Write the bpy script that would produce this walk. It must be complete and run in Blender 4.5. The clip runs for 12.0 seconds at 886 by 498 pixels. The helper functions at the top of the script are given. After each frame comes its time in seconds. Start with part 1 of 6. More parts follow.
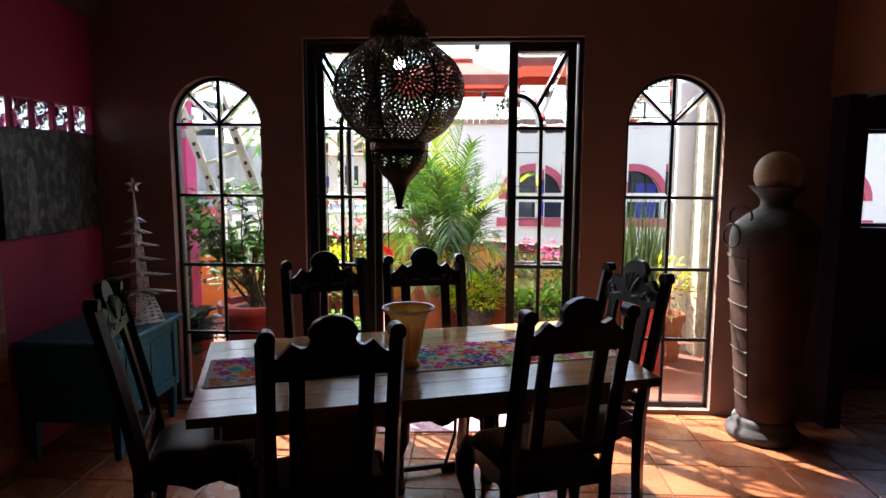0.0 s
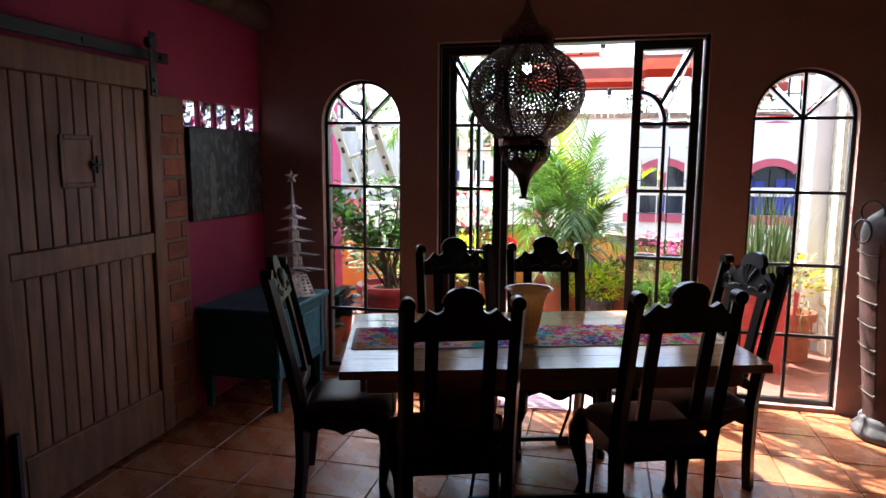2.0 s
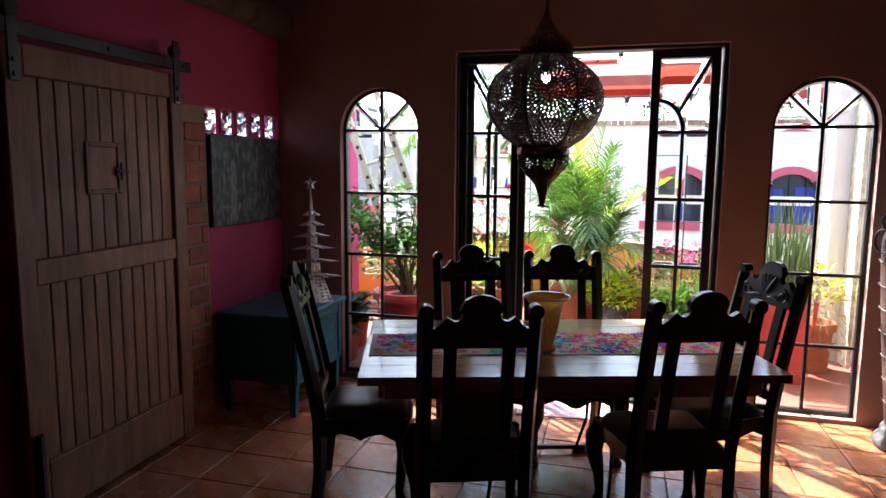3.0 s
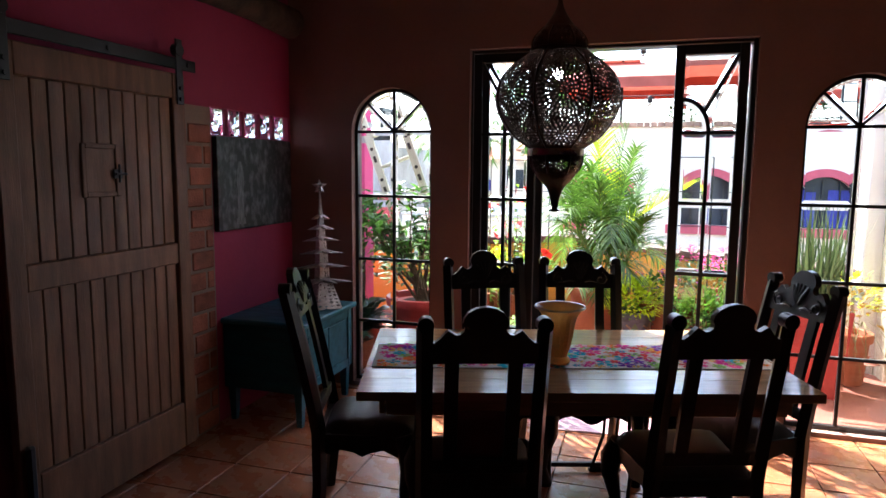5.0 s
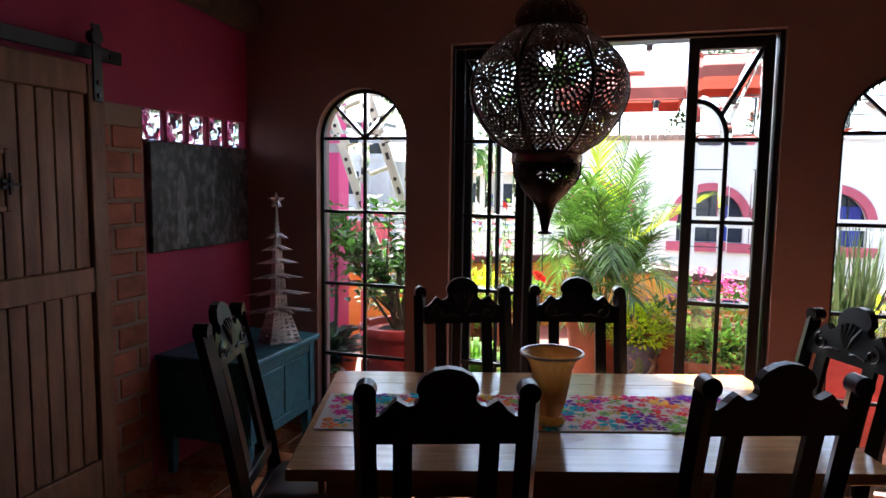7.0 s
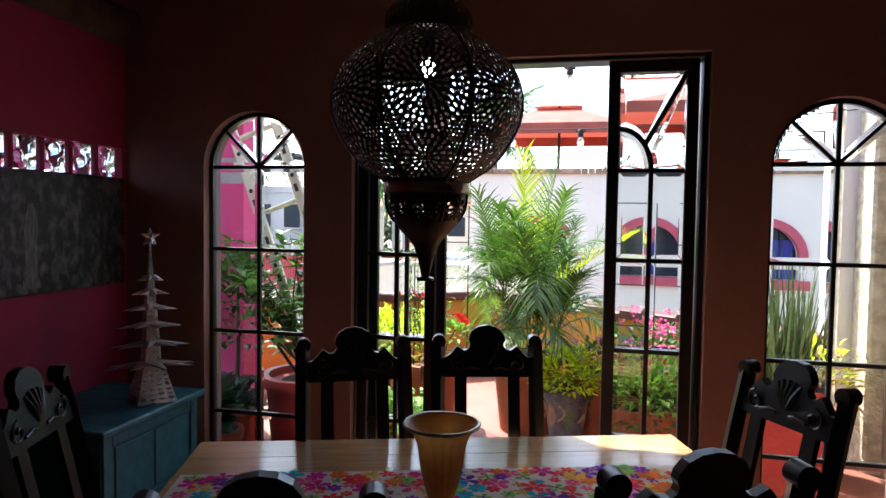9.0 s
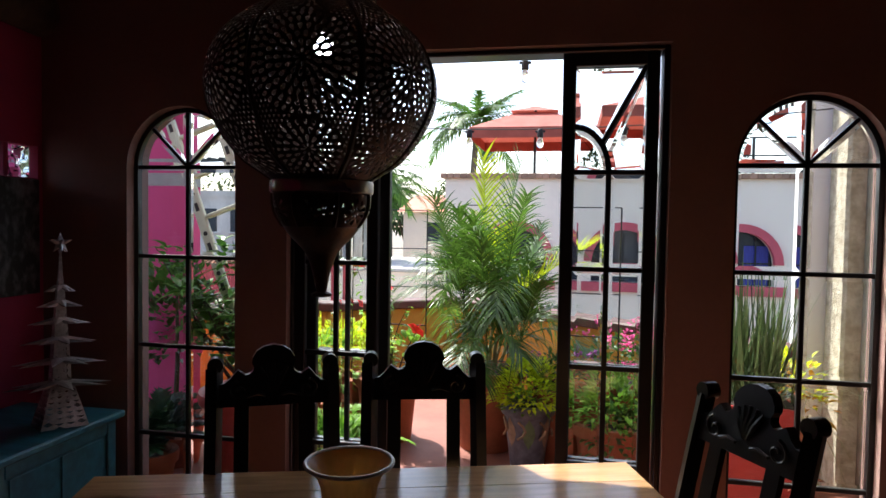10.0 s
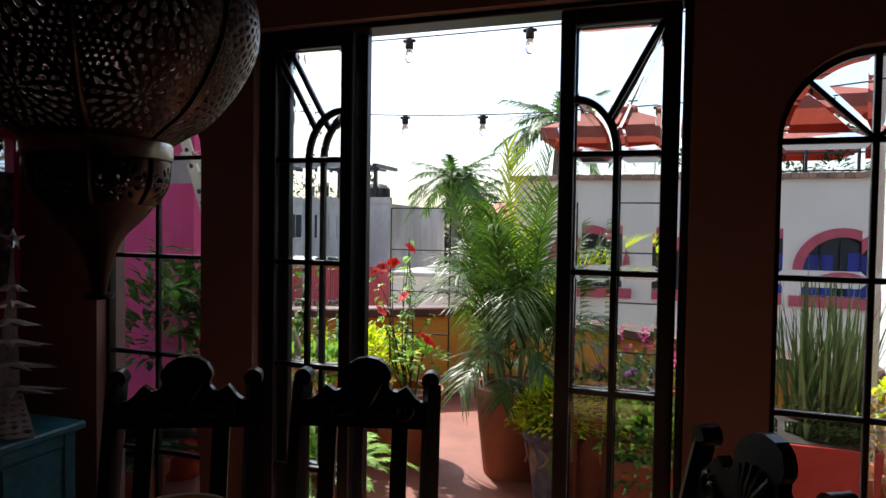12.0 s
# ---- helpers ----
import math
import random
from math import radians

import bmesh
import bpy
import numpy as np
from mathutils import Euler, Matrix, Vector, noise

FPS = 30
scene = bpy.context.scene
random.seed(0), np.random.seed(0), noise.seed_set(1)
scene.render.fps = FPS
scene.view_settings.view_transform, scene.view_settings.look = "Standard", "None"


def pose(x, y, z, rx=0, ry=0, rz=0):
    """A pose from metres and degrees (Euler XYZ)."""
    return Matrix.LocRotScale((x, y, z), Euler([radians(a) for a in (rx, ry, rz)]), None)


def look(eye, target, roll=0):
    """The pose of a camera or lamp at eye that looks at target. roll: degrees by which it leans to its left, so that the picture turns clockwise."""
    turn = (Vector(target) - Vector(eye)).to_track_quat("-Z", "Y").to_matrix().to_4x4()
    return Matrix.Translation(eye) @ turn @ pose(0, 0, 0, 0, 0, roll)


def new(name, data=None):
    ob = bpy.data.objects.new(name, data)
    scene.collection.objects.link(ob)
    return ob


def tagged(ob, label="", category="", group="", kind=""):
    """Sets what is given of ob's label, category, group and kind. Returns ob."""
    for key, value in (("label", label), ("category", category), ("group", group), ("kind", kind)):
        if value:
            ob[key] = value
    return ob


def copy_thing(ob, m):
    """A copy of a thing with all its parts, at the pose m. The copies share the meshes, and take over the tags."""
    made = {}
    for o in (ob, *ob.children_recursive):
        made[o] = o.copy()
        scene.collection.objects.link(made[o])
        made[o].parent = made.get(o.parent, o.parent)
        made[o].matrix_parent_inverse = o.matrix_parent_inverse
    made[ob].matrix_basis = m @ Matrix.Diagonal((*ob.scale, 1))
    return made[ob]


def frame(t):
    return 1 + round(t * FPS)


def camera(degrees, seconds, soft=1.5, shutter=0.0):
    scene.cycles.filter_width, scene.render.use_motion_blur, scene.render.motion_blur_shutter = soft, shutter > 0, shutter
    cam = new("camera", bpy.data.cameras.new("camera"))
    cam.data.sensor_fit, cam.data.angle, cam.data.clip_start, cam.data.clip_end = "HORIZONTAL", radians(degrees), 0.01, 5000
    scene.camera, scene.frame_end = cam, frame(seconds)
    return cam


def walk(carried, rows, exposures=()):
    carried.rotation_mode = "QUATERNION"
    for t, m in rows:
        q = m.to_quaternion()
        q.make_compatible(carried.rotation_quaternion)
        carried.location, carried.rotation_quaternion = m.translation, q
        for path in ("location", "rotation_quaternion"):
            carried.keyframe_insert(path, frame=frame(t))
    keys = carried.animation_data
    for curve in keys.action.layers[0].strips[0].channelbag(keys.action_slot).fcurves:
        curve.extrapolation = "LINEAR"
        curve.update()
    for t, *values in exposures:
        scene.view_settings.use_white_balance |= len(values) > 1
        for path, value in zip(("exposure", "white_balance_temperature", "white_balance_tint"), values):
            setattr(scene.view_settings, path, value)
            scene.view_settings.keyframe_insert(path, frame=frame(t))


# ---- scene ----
cam = camera(68.0, 12.0)
PATH = [
    (0, (0.142, 0.041, 1.676), (0.047, 2.023, 1.427), 0.2),
    (0.5, (0.162, -0.146, 1.666), (0.02, 1.834, 1.419), 0.1),
    (1, (0.165, -0.244, 1.669), (-0.153, 1.713, 1.41), 0.2),
    (1.5, (0.176, -0.269, 1.672), (-0.261, 1.665, 1.409), 0.2),
    (2, (0.186, -0.293, 1.674), (-0.28, 1.633, 1.407), 0.3),
    (2.5, (0.176, -0.306, 1.689), (-0.306, 1.617, 1.425), 0.3),
    (3, (0.175, -0.316, 1.681), (-0.335, 1.602, 1.433), 0.5),
    (5, (0.211, -0.128, 1.68), (-0.372, 1.77, 1.439), 0.5),
    (5.5, (0.181, 0.031, 1.675), (-0.376, 1.94, 1.46), 0.9),
    (6, (0.138, 0.178, 1.649), (-0.397, 2.095, 1.45), 0.9),
    (6.5, (0.164, 0.365, 1.662), (-0.372, 2.281, 1.465), 0.8),
    (6.7, (0.161, 0.432, 1.67), (-0.397, 2.342, 1.467), 0.8),
    (8.3, (0.105, 0.768, 1.656), (-0.496, 2.672, 1.537), 1.0),
    (8.5, (0.163, 0.828, 1.659), (-0.395, 2.746, 1.554), 0.9),
    (9, (0.274, 0.993, 1.678), (-0.156, 2.944, 1.582), 0.8),
    (9.5, (0.367, 1.13, 1.687), (-0.041, 3.086, 1.595), 0.7),
    (10, (0.408, 1.308, 1.679), (0.03, 3.27, 1.6), 0.9),
    (10.5, (0.468, 1.483, 1.663), (0.146, 3.456, 1.618), 0.9),
    (11, (0.613, 1.627, 1.668), (0.319, 3.605, 1.633), 1.0),
    (11.5, (0.773, 1.763, 1.658), (0.386, 3.725, 1.624), 0.8),
    (12, (0.771, 1.894, 1.632), (0.127, 3.786, 1.57), 0.9),
]
EXPOSURES = [(0.0, 2.5, 6350, 10), (1.0, 2.8, 6250, 10), (2.0, 2.95, 6120, 10), (5.0, 3.05, 6100, 10), (6.7, 2.93, 6080, 10), (8.5, 2.7, 6150, 10), (9.5, 1.95, 6250, 10), (10.5, 1.55, 6350, 10), (11.0, 1.4, 6380, 10), (12.0, 1.08, 6450, 10)]
walk(cam, [(t, look(eye, target, roll)) for t, eye, target, roll in PATH], EXPOSURES)

# ---- world, sun, exposure ----
SUN_ELEV, SUN_AZ = 54.0, -43.0          # azimuth: degrees from +y towards +x
world = bpy.data.worlds.new("sky")
world.use_nodes = True
scene.world = world
wn = world.node_tree.nodes
sky = wn.new("ShaderNodeTexSky")
sky.sky_type, sky.sun_disc = "NISHITA", False
sky.sun_elevation, sky.sun_rotation = radians(SUN_ELEV), radians(SUN_AZ)
sky.dust_density, sky.air_density = 2.5, 1.0
wn["Background"].inputs["Strength"].default_value = 0.15
world.node_tree.links.new(sky.outputs[0], wn["Background"].inputs["Color"])
sun_data = bpy.data.lights.new("sun", "SUN")
sun_data.energy, sun_data.angle, sun_data.color = 3.6, radians(0.8), (1.0, 0.95, 0.87)
sun = new("sun", sun_data)
_d = Vector((math.sin(radians(SUN_AZ)) * math.cos(radians(SUN_ELEV)), math.cos(radians(SUN_AZ)) * math.cos(radians(SUN_ELEV)), math.sin(radians(SUN_ELEV))))
sun.matrix_world = look(_d * 30, (0, 0, 0))


# ---- mesh helpers ----
class B:
    """Collects vertices and faces of one mesh."""

    def __init__(self):
        self.v, self.f = [], []

    def add(self, vs, fs):
        n = len(self.v)
        self.v += [tuple(p) for p in vs]
        self.f += [tuple(n + i for i in f) for f in fs]
        return self

    def box(self, x0, x1, y0, y1, z0, z1, m=None):
        vs = [Vector((x, y, z)) for z in (z0, z1) for y in (y0, y1) for x in (x0, x1)]
        if m:
            vs = [m @ p for p in vs]
        return self.add(vs, [(0, 2, 3, 1), (4, 5, 7, 6), (0, 1, 5, 4), (2, 6, 7, 3), (0, 4, 6, 2), (1, 3, 7, 5)])

    def rbox(self, x0, x1, y0, y1, z0, z1, r=0.006, m=None):
        """A box with chamfered edges."""
        r = min(r, (x1 - x0) * 0.45, (y1 - y0) * 0.45, (z1 - z0) * 0.45)
        vs, fs = [], []
        c = [(x0, x1), (y0, y1), (z0, z1)]
        idx = {}
        for sx in (0, 1):
            for sy in (0, 1):
                for sz in (0, 1):
                    s = (sx, sy, sz)
                    for ax in range(3):
                        p = []
                        for a in range(3):
                            e = c[a][s[a]]
                            p.append(e if a == ax else e + (r if s[a] == 0 else -r))
                        idx[(s, ax)] = len(vs)
                        vs.append(Vector(p))
        for ax in range(3):
            a, b = [k for k in range(3) if k != ax]
            for e in (0, 1):
                loop = []
                for u, w in ((0, 0), (1, 0), (1, 1), (0, 1)):
                    s = [0, 0, 0]
                    s[ax], s[a], s[b] = e, u, w
                    loop.append(idx[(tuple(s), ax)])
                fs.append(tuple(loop))
        for ax in range(3):
            a, b = [k for k in range(3) if k != ax]
            for u in (0, 1):
                for w in (0, 1):
                    s0, s1 = [0, 0, 0], [0, 0, 0]
                    s0[ax], s1[ax] = 0, 1
                    s0[a] = s1[a] = u
                    s0[b] = s1[b] = w
                    fs.append((idx[(tuple(s0), a)], idx[(tuple(s1), a)], idx[(tuple(s1), b)], idx[(tuple(s0), b)]))
        for sx in (0, 1):
            for sy in (0, 1):
                for sz in (0, 1):
                    s = (sx, sy, sz)
                    fs.append((idx[(s, 0)], idx[(s, 1)], idx[(s, 2)]))
        if m:
            vs = [m @ p for p in vs]
        return self.add(vs, fs)

    def tube(self, pts, radii, segs=8, square=False, cap=True, flat=1.0):
        """A tube along pts. square: four-sided with sides across x and y of its frame."""
        pts = [Vector(p) for p in pts]
        if not hasattr(radii, "__len__"):
            radii = [radii] * len(pts)
        n, rings = len(pts), []
        up = Vector((0, 0, 1))
        t0 = (pts[min(1, n - 1)] - pts[0]).normalized()
        side = t0.cross(up)
        side = side.normalized() if side.length > 0.05 else Vector((1, 0, 0))
        for i, p in enumerate(pts):
            t = (pts[min(i + 1, n - 1)] - pts[max(i - 1, 0)]).normalized()
            side = (side - t * side.dot(t)).normalized()
            oth = t.cross(side)
            k = 4 if square else segs
            off = math.pi / 4 if square else 0
            rings.append([p + (side * math.cos(off + 2 * math.pi * j / k) + oth * flat * math.sin(off + 2 * math.pi * j / k)) * radii[i] * (1.414 if square else 1) for j in range(k)])
        k = len(rings[0])
        vs = [q for r in rings for q in r]
        fs = [(i * k + j, i * k + (j + 1) % k, (i + 1) * k + (j + 1) % k, (i + 1) * k + j) for i in range(n - 1) for j in range(k)]
        if cap:
            fs += [tuple(range(k))[::-1], tuple((n - 1) * k + j for j in range(k))]
        return self.add(vs, fs)

    def lathe(self, prof, segs=32, c=(0, 0, 0), wave=0.0, waves=0, lo=-9, hi=9, cap=True):
        """Turns (r, z) about the z axis at c. wave: depth of flutes between heights lo and hi."""
        vs, fs, n = [], [], len(prof)
        for r, z in prof:
            for j in range(segs):
                a = 2 * math.pi * j / segs
                k = 1 + (wave * math.cos(waves * a) if lo < z < hi else 0)
                vs.append((c[0] + r * k * math.cos(a), c[1] + r * k * math.sin(a), c[2] + z))
        for i in range(n - 1):
            for j in range(segs):
                fs.append((i * segs + j, i * segs + (j + 1) % segs, (i + 1) * segs + (j + 1) % segs, (i + 1) * segs + j))
        if cap and prof[0][0] > 1e-4:
            fs.append(tuple(range(segs))[::-1])
        if cap and prof[-1][0] > 1e-4:
            fs.append(tuple((n - 1) * segs + j for j in range(segs)))
        return self.add(vs, fs)

    def prism(self, loop, y0, y1, m=None, ch=0.0):
        """Extrudes a loop of (x, z) from y0 to y1; ch: chamfer on the y0 and y1 rims, towards the loop's middle."""
        n = len(loop)
        cx, cz = sum(p[0] for p in loop) / n, sum(p[1] for p in loop) / n

        def ring(y, s):
            return [Vector((cx + (p[0] - cx) * s, y, cz + (p[1] - cz) * s)) for p in loop]
        size = max(max(abs(p[0] - cx), abs(p[1] - cz)) for p in loop)
        s = 1 - ch / size if ch else 1
        rings = [ring(y0, s), ring(y0 + ch, 1), ring(y1 - ch, 1), ring(y1, s)] if ch else [ring(y0, 1), ring(y1, 1)]
        vs = [p for r in rings for p in r]
        if m:
            vs = [m @ p for p in vs]
        fs = [(i * n + j, i * n + (j + 1) % n, (i + 1) * n + (j + 1) % n, (i + 1) * n + j) for i in range(len(rings) - 1) for j in range(n)]
        fs += [tuple(range(n))[::-1], tuple((len(rings) - 1) * n + j for j in range(n))]
        return self.add(vs, fs)

    def ball(self, c, r, u=16, v=10, squash=1.0):
        prof = [(max(r * math.sin(math.pi * i / v), 1e-5), -r * squash * math.cos(math.pi * i / v)) for i in range(v + 1)]
        return self.lathe(prof, u, c)

    def leaf(self, p, d, length, width, droop=0.3, up=Vector((0, 0, 1)), cup=0.15):
        """A pointed leaf blade folded along its midrib, from p towards d."""
        d = Vector(d).normalized()
        s = d.cross(up)
        s = s.normalized() if s.length > 0.05 else Vector((1, 0, 0))
        nrm = s.cross(d)
        p = Vector(p)
        mid = [p, p + d * length * 0.35 - nrm * droop * length * 0.05, p + d * length * 0.7 - nrm * droop * length * 0.28, p + d * length - nrm * droop * length * 0.7]
        w = [0.12, 1.0, 0.75]
        vs = []
        for i in range(3):
            e = s * width * 0.5 * w[i]
            vs += [mid[i] - e + nrm * cup * width * w[i], mid[i], mid[i] + e + nrm * cup * width * w[i]]
        vs.append(mid[3])
        return self.add(vs, [(0, 1, 4, 3), (1, 2, 5, 4), (3, 4, 7, 6), (4, 5, 8, 7), (6, 7, 9), (7, 8, 9)])

    def strap(self, p, d, length, width, droop, up=Vector((0, 0, 1)), n=5):
        """A long narrow blade that bends down under its weight."""
        p, d = Vector(p), Vector(d).normalized()
        s = d.cross(up)
        s = s.normalized() if s.length > 0.05 else Vector((1, 0, 0))
        vs, fs = [], []
        for i in range(n + 1):
            k = i / n
            q = p + d * length * k - Vector((0, 0, 1)) * droop * length * k * k
            w = width * (1 - k ** 2.2) * 0.5 + 0.0004
            vs += [q - s * w, q + s * w]
        fs = [(2 * i, 2 * i + 1, 2 * i + 3, 2 * i + 2) for i in range(n)]
        return self.add(vs, fs)

    def frond(self, p, d, length, droop, pairs, leaf, width, fall=0.5, start=0.12, vee=0.35):
        """A feather palm frond: curved midrib with leaflets on both sides."""
        p, d = Vector(p), Vector(d).normalized()
        side = d.cross(Vector((0, 0, 1)))
        side = side.normalized() if side.length > 0.02 else Vector((1, 0, 0))
        def at(k):
            return p + d * length * k - Vector((0, 0, 1)) * droop * length * k * k
        self.tube([at(i / 6) for i in range(7)], [0.006 * length ** 0.5 * (1 - 0.8 * i / 6) for i in range(7)], 4)
        for i in range(pairs):
            k = start + (1 - start) * (i + 0.5) / pairs
            q = at(k)
            t = (at(min(k + 0.02, 1)) - at(k - 0.02)).normalized()
            nrm = side.cross(t)
            size = leaf * (0.45 + 0.9 * math.sin(math.pi * (0.12 + 0.8 * k)) * 0.7)
            for sg in (-1, 1):
                dd = t * (0.55 + 0.5 * k) + side * sg * (0.9 - 0.3 * k) + nrm * vee + Vector((random.gauss(0, 0.08), random.gauss(0, 0.08), random.gauss(0, 0.08)))
                self.strap(q, dd, size * random.uniform(0.85, 1.1), width, fall * random.uniform(0.6, 1.3), nrm, 3)
        return self

    def mesh(self, name, material, smooth=True, angle=35):
        me = bpy.data.meshes.new(name)
        me.from_pydata(self.v, [], self.f)
        me.materials.append(material)
        if smooth:
            me.polygons.foreach_set("use_smooth", [True] * len(me.polygons))
            me.set_sharp_from_angle(angle=radians(angle))
        me.update()
        return me


def tidy(me):
    bm = bmesh.new()
    bm.from_mesh(me)
    bmesh.ops.recalc_face_normals(bm, faces=bm.faces)
    bm.to_mesh(me)
    bm.free()
    return me


def part(name, b, material, parent=None, label="", smooth=True, angle=35, m=None, fix=True):
    """Links b as one mesh object under a thing or a part."""
    me = b.mesh(name, material, smooth, angle) if isinstance(b, B) else b
    if fix and isinstance(b, B):
        tidy(me)
    ob = new(name, me)
    if parent is not None:
        ob.parent = parent
    if m is not None:
        ob.matrix_basis = m
    if label:
        ob["label"] = label
    return ob


def thing(name, m, label, category, group="", kind=""):
    ob = new(name)
    ob.empty_display_size = 0.1
    ob.matrix_basis = m
    return tagged(ob, label, category, group, kind)


# ---- materials ----
def mat(name, col, rough=0.6, metal=0.0, var=0.15, big=3.0, fine=60.0, bump=0.15, dist=0.002, tint=None, rnd=0.0, island=0.0, spec=0.5, stretch=(1, 1, 1), trans=0.0):
    """A principled surface with broad stains, fine grain, relief and, if asked, differences from piece to piece."""
    m = bpy.data.materials.new(name)
    m.use_nodes = True
    nt = m.node_tree
    n, l = nt.nodes, nt.links
    p = n["Principled BSDF"]
    co = n.new("ShaderNodeTexCoord")
    mp = n.new("ShaderNodeMapping")
    mp.inputs["Scale"].default_value = stretch
    l.new(co.outputs["Object"], mp.inputs["Vector"])
    a, b = n.new("ShaderNodeTexNoise"), n.new("ShaderNodeTexNoise")
    a.inputs["Scale"].default_value, b.inputs["Scale"].default_value = big, fine
    a.inputs["Detail"].default_value, b.inputs["Detail"].default_value = 4, 3
    for t in (a, b):
        l.new(mp.outputs["Vector"], t.inputs["Vector"])
    mix = n.new("ShaderNodeMix")
    mix.data_type = "RGBA"
    c2 = tint or tuple(c * (1 - 2.2 * var) for c in col)
    mix.inputs["A"].default_value, mix.inputs["B"].default_value = (*col, 1), (*c2, 1)
    ramp = n.new("ShaderNodeMapRange")
    ramp.inputs["From Min"].default_value, ramp.inputs["From Max"].default_value = 0.32, 0.68
    l.new(a.outputs["Fac"], ramp.inputs["Value"])
    l.new(ramp.outputs["Result"], mix.inputs["Factor"])
    hsv = n.new("ShaderNodeHueSaturation")
    l.new(mix.outputs["Result"], hsv.inputs["Color"])
    val = n.new("ShaderNodeMapRange")
    val.inputs["To Min"].default_value, val.inputs["To Max"].default_value = 1 - var, 1 + var
    l.new(b.outputs["Fac"], val.inputs["Value"])
    last = val.outputs["Result"]
    for kind, amount in (("ShaderNodeObjectInfo", rnd), ("ShaderNodeNewGeometry", island)):
        if amount:
            i = n.new(kind)
            r = n.new("ShaderNodeMapRange")
            r.inputs["To Min"].default_value, r.inputs["To Max"].default_value = 1 - amount, 1 + amount
            l.new(i.outputs["Random" if rnd and kind == "ShaderNodeObjectInfo" else "Random Per Island"], r.inputs["Value"])
            mu = n.new("ShaderNodeMath")
            mu.operation = "MULTIPLY"
            l.new(last, mu.inputs[0])
            l.new(r.outputs["Result"], mu.inputs[1])
            last = mu.outputs[0]
    l.new(last, hsv.inputs["Value"])
    l.new(hsv.outputs["Color"], p.inputs["Base Color"])
    rr = n.new("ShaderNodeMapRange")
    rr.inputs["To Min"].default_value, rr.inputs["To Max"].default_value = max(rough - 0.12, 0.02), min(rough + 0.12, 1)
    l.new(a.outputs["Fac"], rr.inputs["Value"])
    l.new(rr.outputs["Result"], p.inputs["Roughness"])
    p.inputs["Metallic"].default_value = metal
    p.inputs["Specular IOR Level"].default_value = spec
    if bump:
        bu = n.new("ShaderNodeBump")
        bu.inputs["Strength"].default_value, bu.inputs["Distance"].default_value = bump, dist
        l.new(b.outputs["Fac"], bu.inputs["Height"])
        l.new(bu.outputs["Normal"], p.inputs["Normal"])
    if trans:
        out = n["Material Output"]
        tr, ms = n.new("ShaderNodeBsdfTranslucent"), n.new("ShaderNodeMixShader")
        ms.inputs["Fac"].default_value = trans
        l.new(hsv.outputs["Color"], tr.inputs["Color"])
        l.new(p.outputs[0], ms.inputs[1])
        l.new(tr.outputs[0], ms.inputs[2])
        l.new(ms.outputs[0], out.inputs["Surface"])
    return m


def glass(name, col=(1, 1, 1), rough=0.0, ior=1.45):
    m = bpy.data.materials.new(name)
    m.use_nodes = True
    n = m.node_tree.nodes
    g = n.new("ShaderNodeBsdfGlass")
    g.inputs["Color"].default_value, g.inputs["Roughness"].default_value, g.inputs["IOR"].default_value = (*col, 1), rough, ior
    m.node_tree.links.new(g.outputs[0], n["Material Output"].inputs["Surface"])
    return m


def glow(name, col, strength):
    m = bpy.data.materials.new(name)
    m.use_nodes = True
    p = m.node_tree.nodes["Principled BSDF"]
    p.inputs["Emission Color"].default_value, p.inputs["Emission Strength"].default_value = (*col, 1), strength
    return m


M_WALL = mat("terracotta plaster", (0.265, 0.158, 0.134), 0.85, var=0.07, big=1.6, fine=45, bump=0.25, dist=0.003)
M_PINK = mat("magenta wall paint", (0.33, 0.023, 0.084), 0.8, var=0.08, big=1.5, fine=50, bump=0.2, dist=0.003)
M_PURPLE = mat("purple wall paint", (0.045, 0.02, 0.065), 0.8, var=0.08, big=1.5, fine=50)
M_ORANGE = mat("orange wall paint", (0.30, 0.12, 0.06), 0.8, var=0.08, big=1.5, fine=50)
M_CEIL = mat("ceiling plaster", (0.35, 0.22, 0.16), 0.9, var=0.08)
M_TILE = mat("glazed terracotta tile", (0.37, 0.13, 0.06), 0.28, var=0.16, big=7, fine=40, bump=0.12, dist=0.002, rnd=0.08, tint=(0.29, 0.095, 0.042))
M_GROUT = mat("brown grout", (0.15, 0.075, 0.045), 0.9, var=0.2)
M_TERRACE = mat("red painted terrace floor", (0.26, 0.085, 0.055), 0.6, var=0.15, big=2.5, fine=30, bump=0.2)
M_IRON = mat("black painted iron", (0.008, 0.008, 0.009), 0.38, var=0.2, fine=90, bump=0.1)
M_BLACKWOOD = mat("black-stained wood", (0.012, 0.010, 0.009), 0.32, var=0.25, big=5, fine=30, bump=0.2, stretch=(6, 6, 1))
M_TABLE = mat("waxed brown table wood", (0.46, 0.265, 0.125), 0.15, var=0.14, big=4, fine=35, bump=0.15, stretch=(1, 9, 9), rnd=0.12)
M_LEATHER = mat("dark brown leather", (0.035, 0.022, 0.018), 0.45, var=0.2, fine=120, bump=0.4)
M_BARN = mat("brown plank wood", (0.24, 0.105, 0.045), 0.6, var=0.2, big=3, fine=22, bump=0.35, dist=0.003, stretch=(7, 7, 1), rnd=0.12)
M_BRICK = mat("red fired brick", (0.34, 0.11, 0.06), 0.85, var=0.2, big=9, fine=60, bump=0.6, dist=0.004, rnd=0.22)
M_MORTAR = mat("grey lime mortar", (0.24, 0.17, 0.13), 0.95, var=0.15, fine=90, bump=0.5)
